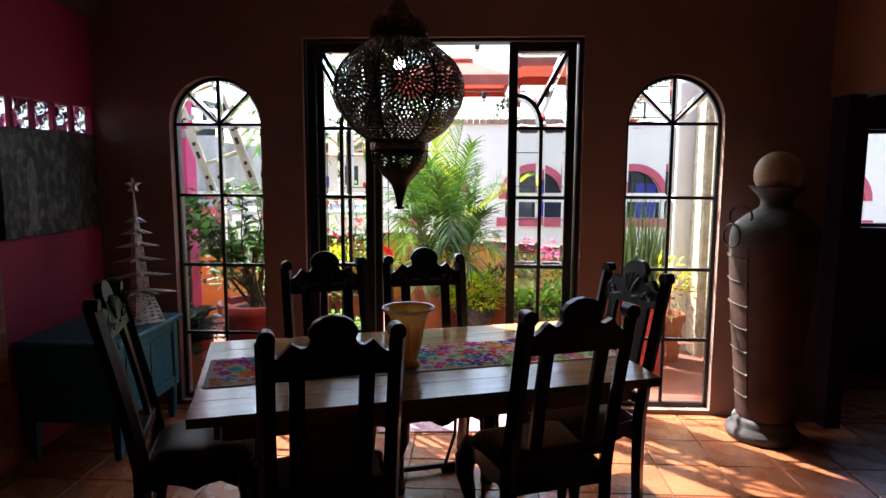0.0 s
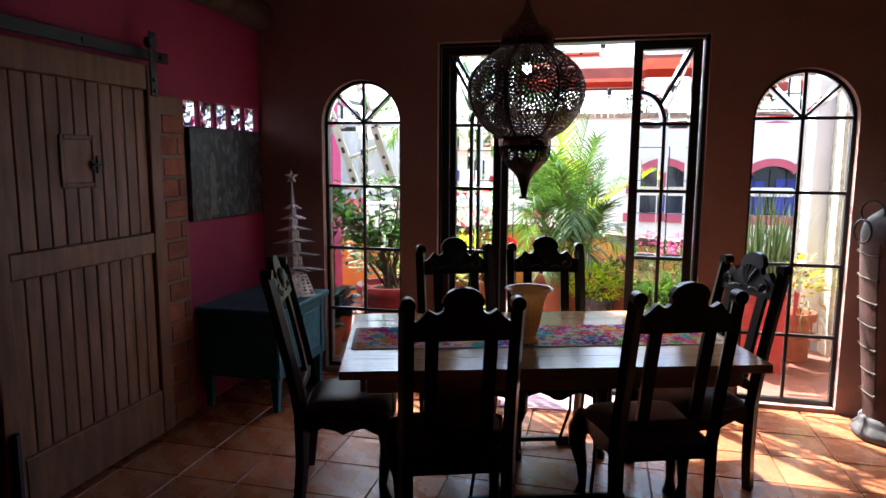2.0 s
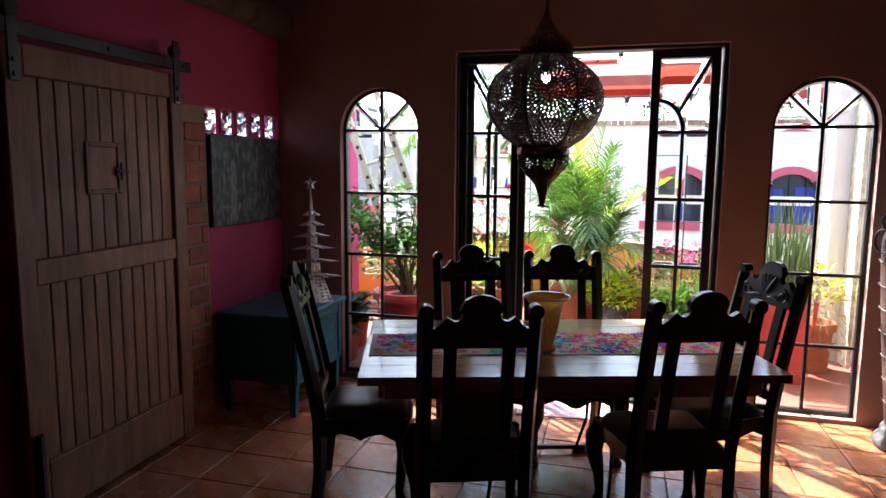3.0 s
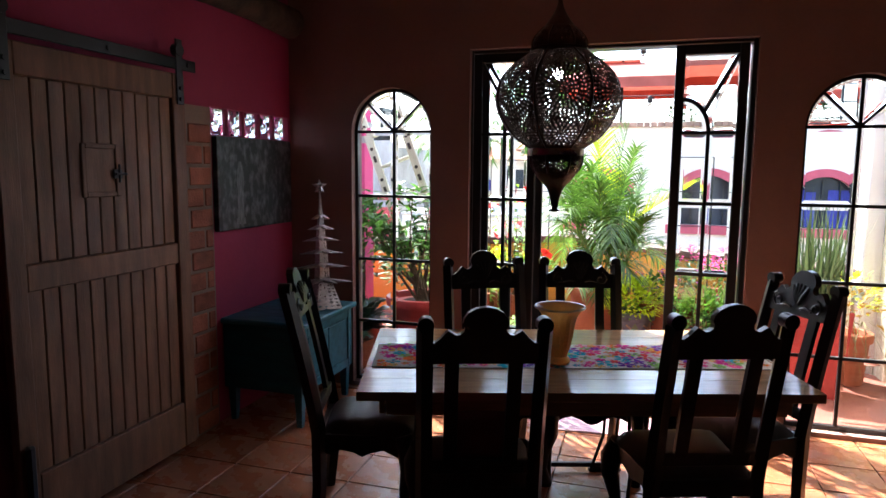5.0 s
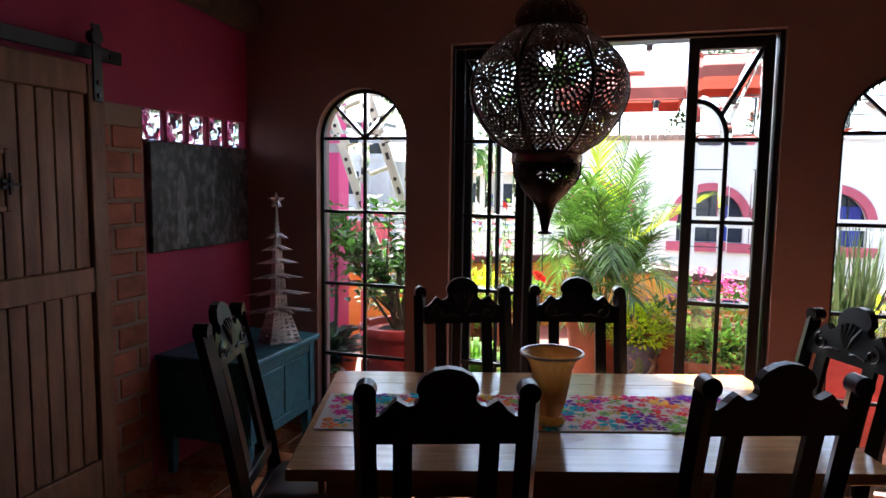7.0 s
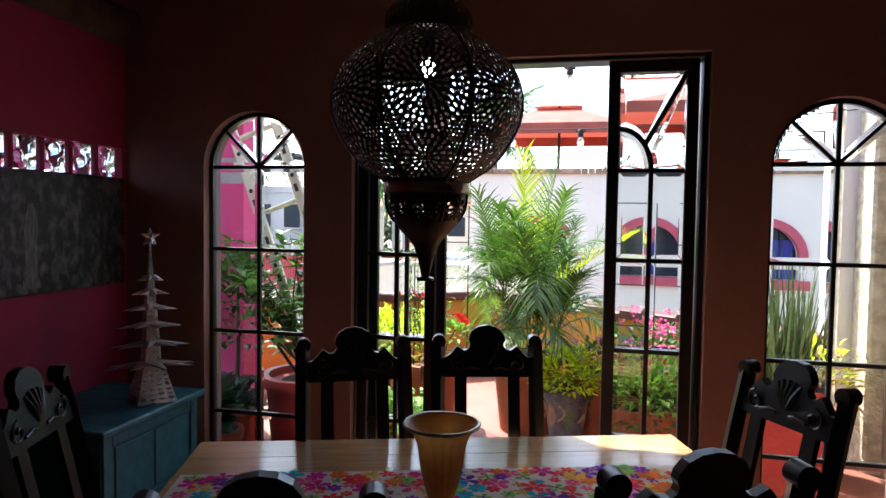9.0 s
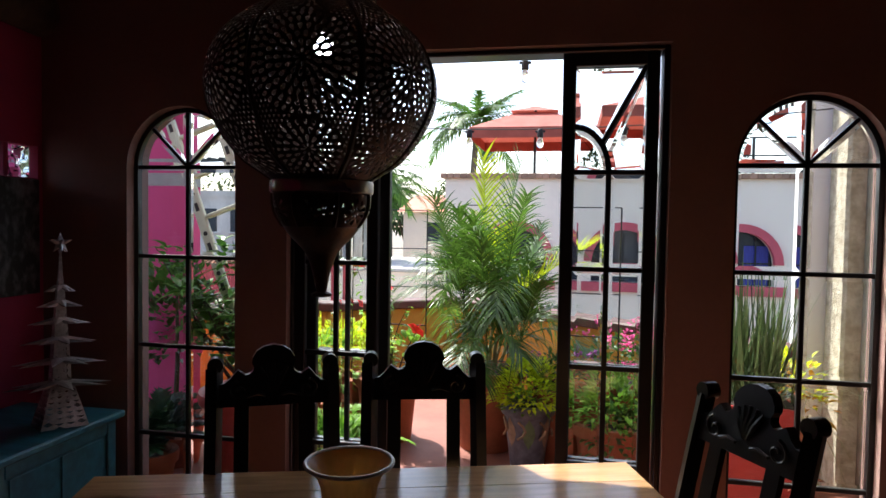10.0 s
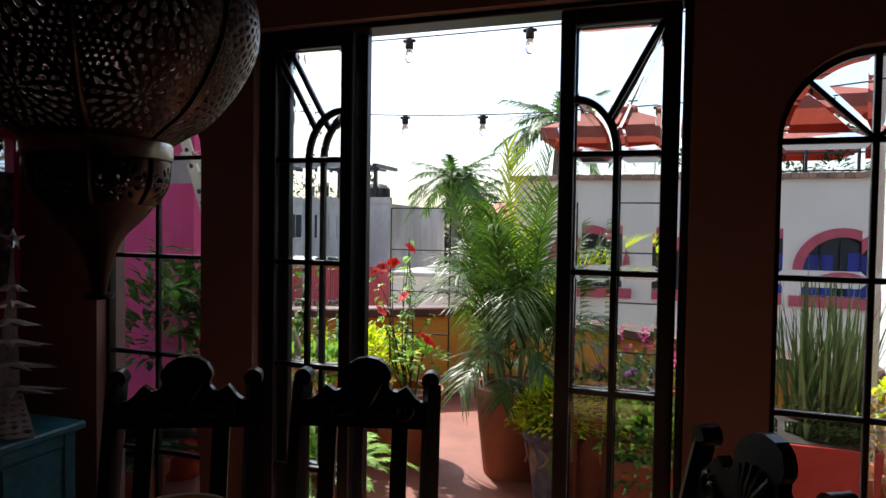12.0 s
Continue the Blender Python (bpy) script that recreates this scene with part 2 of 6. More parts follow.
M_TEAL = mat("teal painted wood", (0.012, 0.14, 0.20), 0.5, var=0.16, big=4, fine=30, bump=0.2, stretch=(1, 5, 5))
# wide tone variation puts the tin's sparkle into its colour
M_TIN = mat("punched tin", (0.90, 0.89, 0.90), 0.46, 1.0, var=0.4, fine=70, bump=0.5, dist=0.003)
M_LANTERN = mat("aged dark brass", (0.16, 0.11, 0.09), 0.36, 1.0, var=0.25, big=9, fine=60, bump=0.2)
M_COLLAR = mat("worn brass band", (0.78, 0.72, 0.62), 0.28, 1.0, var=0.2, fine=60)
M_GLASS = glass("clear bevelled glass", (0.97, 0.985, 0.98))
M_BLOCK = glass("wavy block glass", (0.86, 0.88, 0.9), 0.02)
M_LOG = mat("rough old log", (0.10, 0.06, 0.035), 0.9, var=0.3, big=6, fine=25, bump=0.8, dist=0.01, stretch=(1, 1, 1))
M_WHITE = mat("white facade paint", (0.86, 0.745, 0.625), 0.85, var=0.05, big=0.8, fine=12, bump=0.2)
M_OCHRE = mat("ochre parapet paint", (0.50, 0.28, 0.03), 0.8, var=0.12, big=2, fine=40)
M_CAP = mat("brown parapet cap", (0.10, 0.035, 0.022), 0.6, var=0.2, big=5, fine=30)
M_POT = mat("terracotta pot clay", (0.42, 0.12, 0.055), 0.7, var=0.15, big=4, fine=40, bump=0.3)
M_REDPOT = mat("red painted pot", (0.40, 0.035, 0.03), 0.5, var=0.12, big=4, fine=40)
M_SOIL = mat("dark potting soil", (0.035, 0.024, 0.016), 0.95, var=0.3, fine=60, bump=0.8, dist=0.01)


# ---- the room ----
YI, YO, YG = 4.43, 4.615, 4.51          # window wall: inner face, outer face, glass
XL, XR, YB, ZC = -2.43, 2.42, -2.6, 3.05


def pierced(b, x0, x1, z0, z1, y0, y1, holes):
    """A wall along x with openings (xa, xb, za, z_spring, arched) that go through it."""
    xs = x0
    for xa, xb, za, zs, arched in sorted(holes):
        b.box(xs, xa, y0, y1, z0, z1)
        if za > z0 + 1e-3:
            b.box(xa, xb, y0, y1, z0, za)
        if arched:
            c, r, n = (xa + xb) / 2, (xb - xa) / 2, 16
            arc = [(c - r * math.cos(math.pi * i / n), zs + r * math.sin(math.pi * i / n)) for i in range(n + 1)]
            for (ax, az), (bx, bz) in zip(arc, arc[1:]):
                b.add([(ax, y0, az), (bx, y0, bz), (bx, y0, z1), (ax, y0, z1), (ax, y1, az), (bx, y1, bz), (bx, y1, z1), (ax, y1, z1)],
                      [(0, 1, 2, 3), (4, 7, 6, 5), (0, 4, 5, 1), (2, 6, 7, 3)])
        else:
            b.box(xa, xb, y0, y1, zs, z1)
        xs = xb
    b.box(xs, x1, y0, y1, z0, z1)
    return b


WL, WR = (-1.913, -1.287, 0.03, 1.955, True), (1.127, 1.753, 0.03, 1.96, True)
DOOR = (-1.003, 0.845, -0.02, 2.512, False)
S = "structure"
tagged(part("wall_north", pierced(B(), XL - 0.2, XR + 0.2, -0.1, ZC, YI, YO, [WL, DOOR, WR]), M_WALL, smooth=True, angle=30, fix=False), "terracotta brown plaster wall with two arched windows and a door", "wall", kind=S)
tagged(part("floor_bed", B().box(XL - 0.2, XR + 2.6, YB - 0.2, YO, -0.12, -0.012), M_GROUT, smooth=False), "brown grout bed under the tiles", "floor", kind=S)
tagged(part("ceiling", B().box(XL - 0.2, XR + 2.6, YB - 0.2, YO, ZC, ZC + 0.15), M_CEIL, smooth=False), "dim plaster ceiling", "ceiling", kind=S)
# left wall with a slot of glass blocks over the picture
lw = B()
lw.box(XL - 0.2, XL, YB, 3.45, -0.1, ZC).box(XL - 0.2, XL, 4.40, YI, -0.1, ZC)
lw.box(XL - 0.2, XL, 3.45, 4.40, -0.1, 1.885).box(XL - 0.2, XL, 3.45, 4.40, 2.06, ZC)
tagged(part("wall_west", lw, M_PINK, smooth=False), "deep magenta painted plaster wall", "wall", kind=S)
tagged(part("wall_south", B().box(XL - 0.2, XR + 2.6, YB - 0.2, YB, -0.1, ZC), M_WALL, smooth=False), "plain terracotta plaster wall", "wall", kind=S)
# right wall: opening to a purple side room under an orange header
rw = B()
rw.box(XR, XR + 0.1, 4.24, YI, -0.1, 2.12).box(XR, XR + 0.2, YB, 1.4, -0.1, 2.12)
tagged(part("wall_east", rw, M_PURPLE, smooth=False), "dark purple painted wall beside an opening", "wall", kind=S)
tagged(part("wall_east_header", B().box(XR - 0.02, XR + 0.2, YB, YI, 2.12, ZC), M_ORANGE, smooth=False), "orange painted wall over the wide opening", "wall", kind=S)
sr = B().box(XR + 2.4, XR + 2.6, YB, 5.7, -0.1, ZC)
tagged(part("wall_side_room", sr, M_PURPLE, smooth=False), "purple wall of the side room", "wall", kind=S)
tagged(part("wall_side_room_end", pierced(B(), XR + 0.2, XR + 2.4, -0.1, ZC, 5.45, 5.7, [(3.24, 4.16, 1.2, 1.98, False)]), M_PURPLE, smooth=False), "purple end wall with a window", "wall", kind=S)
tagged(part("side_room_floor", B().box(XR + 0.05, XR + 2.6, YO, 5.7, -0.12, -0.012), M_GROUT, smooth=False), "tiled floor of the side room", "floor", kind=S)
tagged(part("side_room_ceiling", B().box(XR - 0.1, XR + 2.6, YO, 5.75, ZC, ZC + 0.15), M_CEIL, smooth=False), "plaster ceiling of the side room", "ceiling", kind=S)
tagged(part("wall_wing", B().box(XR - 0.18, XR + 0.19, YO + 0.005, 5.89, -0.1, 3.4), mat("weathered stucco", (0.30, 0.27, 0.21), 0.9, var=0.25, big=3, fine=14, bump=0.5, dist=0.006, tint=(0.18, 0.16, 0.11)), smooth=False), "weathered rendered wall of the side wing", "wall", kind=S)
w = B()
for x in (3.255, 3.55, 3.85, 4.145):
    w.rbox(x - 0.015, x + 0.015, 5.55, 5.58, 1.2, 1.98)
w.rbox(3.24, 4.16, 5.55, 5.58, 1.2, 1.23).rbox(3.24, 4.16, 5.55, 5.58, 1.95, 1.98)
tagged(part("window_3", w, M_IRON, smooth=False), "barred iron window in the side room", "window", kind=S)
# rough logs under the ceiling
for i, (x, z) in enumerate(((XL + 0.06, 2.76), (XR - 0.12, 2.86))):
    lg = B()
    pts = [(x + 0.015 * math.sin(k * 1.3), YB + 0.05 + (YI - YB - 0.1) * k / 14, z + 0.012 * math.sin(k * 2.1)) for k in range(15)]
    lg.tube(pts, [0.105 + 0.01 * math.sin(k * 1.9) for k in range(15)], 14)
    tagged(part("ceiling_beam", lg, M_LOG), "rough round log beam along the top of the wall", "beam", "ceiling logs")


# ---- windows ----
def pane(loop, y, parent):
    """A bevelled pane in the xz plane, thinner at its rim."""
    n = len(loop)
    cx, cz = sum(p[0] for p in loop) / n, sum(p[1] for p in loop) / n
    bev = 0.022
    inner = []
    for k in range(n):
        a, b, c = Vector(loop[k - 1]), Vector(loop[k]), Vector(loop[(k + 1) % n])
        e1, e2 = (b - a).normalized(), (c - b).normalized()
        n1, n2 = Vector((-e1.y, e1.x)), Vector((-e2.y, e2.x))
        if n1.dot(Vector((cx, cz)) - b) < 0:
            n1 = -n1
        if n2.dot(Vector((cx, cz)) - b) < 0:
            n2 = -n2
        mv = (n1 + n2) / max(1 + n1.dot(n2), 0.35)
        inner.append((b.x + mv.x * bev, b.y + mv.y * bev))
    vs = [(p[0], y - 0.001, p[1]) for p in loop] + [(p[0], y - 0.0034, p[1]) for p in inner]
    vs += [(p[0], y + 0.001, p[1]) for p in loop] + [(p[0], y + 0.002, p[1]) for p in inner]
    fs = []
    for k in range(n):
        j = (k + 1) % n
        fs += [(k, j, n + j, n + k), (2 * n + k, 3 * n + k, 3 * n + j, 2 * n + j), (k, 2 * n + k, 2 * n + j, j)]
    fs += [tuple(range(n, 2 * n)), tuple(range(3 * n, 4 * n))[::-1]]
    ob = part("pane", B().add(vs, fs), M_GLASS, parent, smooth=False)
    ob.visible_shadow = False
    return ob


def arched_window(name, x0, x1, spring, label):
    root = thing(name, Matrix(), label, "window", kind=S)
    c, r, y, t = (x0 + x1) / 2, (x1 - x0) / 2, YG, 0.011
    n = 24
    fr = B()
    path = [(x0, 0.04)] + [(c - r * math.cos(math.pi * i / n), spring + r * math.sin(math.pi * i / n)) for i in range(n + 1)] + [(x1, 0.04)]
    for (ax, az), (bx, bz) in zip(path, path[1:]):
        d = Vector((bx - ax, bz - az)).normalized()
        nx, nz = d.y * 0.016, -d.x * 0.016
        a2, b2 = (ax - nx, az - nz), (bx - nx, bz - nz)
        a1, b1 = (ax + nx, az + nz), (bx + nx, bz + nz)
        vs = [(p[0], yy, p[1]) for yy in (y - 0.02, y + 0.02) for p in (a1, b1, b2, a2)]
        fr.add(vs, [(0, 1, 2, 3), (4, 7, 6, 5), (0, 4, 5, 1), (3, 2, 6, 7), (0, 3, 7, 4), (1, 5, 6, 2)])
    fr.rbox(x0 - 0.016, x1 + 0.016, y - 0.02, y + 0.02, 0.032, 0.062, 0.004)
    part("window_frame", fr, M_IRON, root, smooth=False)
    rows = [0.06, 0.505, 0.99, 1.475, spring]
    part("mullion", B().rbox(c - t, c + t, y - 0.014, y + 0.014, 0.06, spring + r, 0.003), M_IRON, root, smooth=False)
    for z in rows[1:]:
        part("glazing_bar", B().rbox(x0, x1, y - 0.0145, y + 0.0145, z - t, z + t, 0.003), M_IRON, root, smooth=False)
    for sg in (-1, 1):
        part("glazing_bar", B().rbox(0, r, -0.0135, 0.0135, -t * 0.8, t * 0.8, 0.003, m=Matrix.Translation((c, y, spring)) @ Matrix.Rotation(radians(-45 if sg > 0 else -135), 4, "Y")), M_IRON, root, smooth=False)
    g = 0.008
    for z0, z1 in zip(rows, rows[1:]):
        for xa, xb in ((x0 + g, c - g), (c + g, x1 - g)):
            pane([(xa, z0 + g), (xb, z0 + g), (xb, z1 - g), (xa, z1 - g)], y, root)
    for k in range(4):
        a0, a1 = math.pi * k / 4, math.pi * (k + 1) / 4
        am = (a0 + a1) / 2
        o = (c + 0.02 * math.cos(am), spring + 0.02 * math.sin(am))
        loop = [o] + [(c + (r - 0.01) * math.cos(a), spring + (r - 0.01) * math.sin(a)) for a in [a0 + 0.03 + (a1 - a0 - 0.06) * i / 6 for i in range(7)]]
        pane(loop, y, root)


arched_window("window_1", -1.905, -1.295, 1.955, "tall arched window with black iron bars and bevelled panes")
arched_window("window_2", 1.135, 1.745, 1.96, "tall arched window with black iron bars beside a clay urn")


def door_leaf(root, x0, x1, y, inner_left, name="door_leaf"):
    """A glazed iron leaf with a quarter arch that springs from its inner stile."""
    leaf = part(name, B(), M_IRON, root)
    sw = 0.058
    za, zb = 0.03, 2.485
    f = B()
    f.rbox(x0, x0 + sw, y - 0.022, y + 0.022, za, zb, 0.004).rbox(x1 - sw, x1, y - 0.022, y + 0.022, za, zb, 0.004)
    f.rbox(x0 + sw, x1 - sw, y - 0.021, y + 0.021, za, za + 0.09, 0.004).rbox(x0 + sw, x1 - sw, y - 0.021, y + 0.021, zb - 0.06, zb, 0.004)
    part("stile_frame", f, M_IRON, leaf, smooth=False)
    gx0, gx1 = x0 + sw, x1 - sw
    c, t = (gx0 + gx1) / 2, 0.012
    rows = [0.12, 0.53, 1.0, 1.47, 1.93]
    part("mullion", B().rbox(c - t, c + t, y - 0.015, y + 0.015, 0.12, 1.95, 0.003), M_IRON, leaf, smooth=False)
    for z in rows[1:]:
        part("glazing_bar", B().rbox(gx0, gx1, y - 0.0155, y + 0.0155, z - t, z + t, 0.003), M_IRON, leaf, smooth=False)
    r = (gx1 - gx0) / 2
    ox, sg = (gx0, 1) if inner_left else (gx1, -1)
    n, arc = 10, B()
    rx, rz = r, 0.215
    pts = [(ox + sg * rx * math.sin(math.pi / 2 * i / n), 1.93 + rz * math.cos(math.pi / 2 * i / n)) for i in range(n + 1)]
    for (ax, az), (bx, bz) in zip(pts, pts[1:]):
        d = Vector((bx - ax, bz - az)).normalized()
        nx, nz = d.y * 0.013, -d.x * 0.013
        vs = [(p[0], yy, p[1]) for yy in (y - 0.014, y + 0.014) for p in ((ax + nx, az + nz), (bx + nx, bz + nz), (bx - nx, bz - nz), (ax - nx, az - nz))]
        arc.add(vs, [(0, 1, 2, 3), (4, 7, 6, 5), (0, 4, 5, 1), (3, 2, 6, 7), (0, 3, 7, 4), (1, 5, 6, 2)])
    part("arch_bar", arc, M_IRON, leaf, smooth=False)
    far = gx1 if inner_left else gx0
    mid = (ox + sg * rx * math.sin(0.9), 1.93 + rz * math.cos(0.9))
    L = math.hypot(far - mid[0], 2.425 - mid[1])
    ang = math.atan2(2.425 - mid[1], far - mid[0])
    part("diagonal_bar", B().rbox(0, L, -0.0135, 0.0135, -0.011, 0.011, 0.003, m=Matrix.Translation((mid[0], y, mid[1])) @ Matrix.Rotation(-ang, 4, "Y")), M_IRON, leaf, smooth=False)
    g = 0.008
    for z0, z1 in zip(rows, rows[1:]):
        for xa, xb in ((gx0, c - g), (c + g, gx1)):
            pane([(xa, z0 + g), (xb, z0 + g), (xb, z1 - g), (xa, z1 - g)], y, leaf)
    inner = [(p[0] - (p[0] - ox) * 0.06, p[1] - 0.012) for p in pts]
    pane([(ox, 1.942)] + inner[::-1], y, leaf)
    outer = [(p[0] + sg * 0.012 * math.sin(math.pi / 2 * i / n), p[1] + 0.012 * math.cos(math.pi / 2 * i / n)) for i, p in enumerate(pts)]
    k = 6
    m1 = (outer[k][0], outer[k][1])
    pane(outer[:k + 1] + [(far - sg * 0.02, 2.425), (ox, 2.425)], y, leaf)
    pane([(far, 1.942), (far, 2.40), (m1[0] + sg * 0.03, m1[1] + 0.0)] + outer[k + 1:], y, leaf)
    return leaf


door = thing("door_1", Matrix(), "black iron glazed sliding door standing open to the terrace", "door", kind=S)
fb = B()
fb.rbox(-1.001, -0.988, YG - 0.035, YG + 0.1, 0.0, 2.51, 0.004).rbox(0.816, 0.843, YG - 0.035, YG + 0.1, 0.0, 2.51, 0.005)
fb.rbox(-0.988, 0.816, YG - 0.034, YG + 0.098, 2.487, 2.509, 0.005).rbox(-0.988, 0.816, YG - 0.05, YG + 0.098, -0.018, 0.02, 0.005)
part("door_frame", fb, M_IRON, door, smooth=False)
door_leaf(door, -0.986, -0.54, YG, False)
door_leaf(door, 0.36, 0.80, YG, True)
door_leaf(door, -0.945, -0.495, YG + 0.058, False, "sliding_leaf")
door_leaf(door, 0.368, 0.808, YG + 0.058, True, "sliding_leaf")

# ---- barn door, brick jamb, picture, glass blocks ----
barn = thing("barn_door", Matrix(), "brown plank sliding barn door on a black iron rail", "door")
by0, by1, bz0, bz1, bx = 1.93, 3.10, 0.03, 2.20, XL + 0.055
n = 11
for i in range(n):
    a = by0 + 0.10 + (by1 - by0 - 0.20) * i / n
    b_ = a + (by1 - by0 - 0.20) / n - 0.005
    for z0, z1 in ((0.30, 1.13), (1.25, 2.06)):
        part("plank", B().rbox(bx, bx + 0.022, a, b_, z0, z1, 0.004), M_BARN, barn, smooth=False)
for z0, z1 in ((bz0, 0.30), (1.13, 1.25), (2.06, bz1)):
    part("rail_board", B().rbox(bx, bx + 0.04, by0 + 0.1, by1 - 0.1, z0, z1, 0.006), M_BARN, barn, smooth=False)
for a in (by0, by1 - 0.1):
    part("stile_board", B().rbox(bx, bx + 0.042, a, a + 0.1, bz0, bz1, 0.006), M_BARN, barn, smooth=False)
hatch = part("hatch", B().rbox(bx + 0.02, bx + 0.027, 2.387, 2.568, 1.553, 1.767, 0.004), M_BARN, barn, smooth=False)
hf = B()
for q in ((2.36, 2.385, 1.53, 1.79), (2.57, 2.595, 1.53, 1.79), (2.385, 2.57, 1.53, 1.555), (2.385, 2.57, 1.765, 1.79)):
    hf.rbox(bx + 0.02, bx + 0.034, *q, 0.004)
part("hatch_frame", hf, M_BARN, hatch, smooth=False)
lt = B().rbox(bx + 0.034, bx + 0.045, 2.545, 2.60, 1.62, 1.665, 0.003).tube([(bx + 0.05, 2.55, 1.643), (bx + 0.05, 2.62, 1.643)], 0.007, 8).tube([(bx + 0.05, 2.575, 1.60), (bx + 0.05, 2.575, 1.69)], 0.006, 8)
part("latch", lt, M_IRON, hatch)
for a in (by0 + 0.02, by1 - 0.075):
    hg = B().rbox(bx + 0.043, bx + 0.052, a, a + 0.055, 2.03, 2.39, 0.003)
    hg.tube([(bx + 0.02, a + 0.027, 2.33), (bx + 0.058, a + 0.027, 2.33)], 0.034, 20)
    for z in (2.06, 2.12):
        hg.tube([(bx + 0.05, a + 0.027, z), (bx + 0.062, a + 0.027, z)], 0.012, 8)
    part("hanger", hg, M_IRON, barn)
part("floor_guide", B().rbox(bx + 0.043, bx + 0.075, by0 + 0.02, by0 + 0.06, 0.0, 0.46, 0.01), M_IRON, barn)
rail = thing("door_rail", Matrix(), "black flat iron rail over the barn door", "rail")
part("bar", B().rbox(XL + 0.035, XL + 0.047, 0.4, 3.27, 2.235, 2.30, 0.003), M_IRON, rail, smooth=False)
for y in (0.6, 1.6, 2.6, 3.2):
    part("spacer", B().tube([(XL, y, 2.268), (XL + 0.055, y, 2.268)], 0.014, 10), M_IRON, rail)
tagged(part("brick_jamb", B().box(XL, XL + 0.025, 3.11, 3.42, 0, 2.05), M_MORTAR, smooth=False), "lime mortar of the brick door jamb", "brick jamb", kind=S)
jamb = bpy.data.objects["brick_jamb"]
row, z = 0, 0.008
while z < 1.94:
    cuts = (3.112, 3.335, 3.418) if row % 2 else (3.112, 3.195, 3.418)
    for a, b_ in zip(cuts, cuts[1:]):
        j = random.uniform(0, 0.004)
        part("brick", B().rbox(XL + 0.001, XL + 0.028 + j, a + 0.007, b_ - 0.007, z, z + 0.114, 0.008), M_BRICK, jamb, smooth=False, m=Matrix.Translation((0, 0, 0)))
    row, z = row + 1, z + 0.13


def picture_mat():
    m = mat("dark print canvas", (0.055, 0.055, 0.06), 0.5, var=0.3, big=5, fine=45, bump=0.2)
    nt = m.node_tree
    n, l = nt.nodes, nt.links
    co = n.new("ShaderNodeTexCoord")
    mp = n.new("ShaderNodeMapping")
    mp.inputs["Scale"].default_value = (1, 6, 4)
    v = n.new("ShaderNodeTexNoise")
    v.inputs["Scale"].default_value, v.inputs["Detail"].default_value = 3.6, 10
    r = n.new("ShaderNodeValToRGB")
    r.color_ramp.elements[0].position, r.color_ramp.elements[1].position = 0.46, 0.74
    r.color_ramp.elements[0].color, r.color_ramp.elements[1].color = (0.008, 0.008, 0.010, 1), (0.13, 0.128, 0.14, 1)
    l.new(co.outputs["Object"], mp.inputs["Vector"])
    l.new(mp.outputs["Vector"], v.inputs["Vector"])
    l.new(v.outputs["Fac"], r.inputs["Fac"])
    l.new(r.outputs["Color"], n["Principled BSDF"].inputs["Base Color"])
    return m


M_PICTURE = picture_mat()
M_GREY = mat("pale grey print ink", (0.15, 0.148, 0.16), 0.5, var=0.3, big=20, fine=90, stretch=(1, 3, 1))
pic = thing("picture", Matrix(), "dark grey canvas print with a pale pillar-like shape", "picture")
part("canvas", B().rbox(XL + 0.002, XL + 0.038, 3.46, 4.37, 1.268, 1.878, 0.004), M_PICTURE, pic, smooth=False)
pl = B().prism([(-0.055, 0), (0.055, 0), (0.05, 0.04), (0.038, 0.05), (0.034, 0.24), (0.045, 0.30), (0.03, 0.37), (0.014, 0.42), (-0.014, 0.42), (-0.03, 0.36), (-0.045, 0.30), (-0.034, 0.24), (-0.038, 0.05), (-0.05, 0.04)], 0, 0.0015, m=Matrix.Translation((XL + 0.0385, 3.70, 1.30)) @ Matrix.Rotation(radians(-90), 4, "Z") @ Matrix.Scale(-1, 4, (1, 0, 0)))
part("printed_shape", pl, M_GREY, pic, smooth=False)
gb = thing("glass_block_row", Matrix(), "row of wavy glass blocks set in the pink wall", "glass blocks", kind=S)
def wavy_block(y0, y1, z0, z1, x0, x1, phase):
    """A glass block whose two faces ripple aslant."""
    b, n = B(), 12

    def ripple(u, v, k):
        return 0.011 * math.sin(9 * u + 5 * v + phase + k) + 0.006 * math.sin(14 * v - 6 * u + 2 * phase)
    for x, k in ((x0, 0.0), (x1, 1.7)):
        vs = []
        for i in range(n + 1):
            for j in range(n + 1):
                u, v = i / n, j / n
                edge = min(1.0, 6 * min(u, 1 - u, v, 1 - v))
                vs.append((x + edge * ripple(u, v, k), y0 + (y1 - y0) * u, z0 + (z1 - z0) * v))
        fs = [(i * (n + 1) + j, (i + 1) * (n + 1) + j, (i + 1) * (n + 1) + j + 1, i * (n + 1) + j + 1) for i in range(n) for j in range(n)]
        b.add(vs, fs)
    m, rim = (n + 1) ** 2, [i * (n + 1) for i in range(n + 1)]
    rim += [n * (n + 1) + j for j in range(1, n + 1)] + [i * (n + 1) + n for i in range(n - 1, -1, -1)] + [j for j in range(n - 1, 0, -1)]
    b.f += [(p, q, m + q, m + p) for p, q in zip(rim, rim[1:] + rim[:1])]
    return b


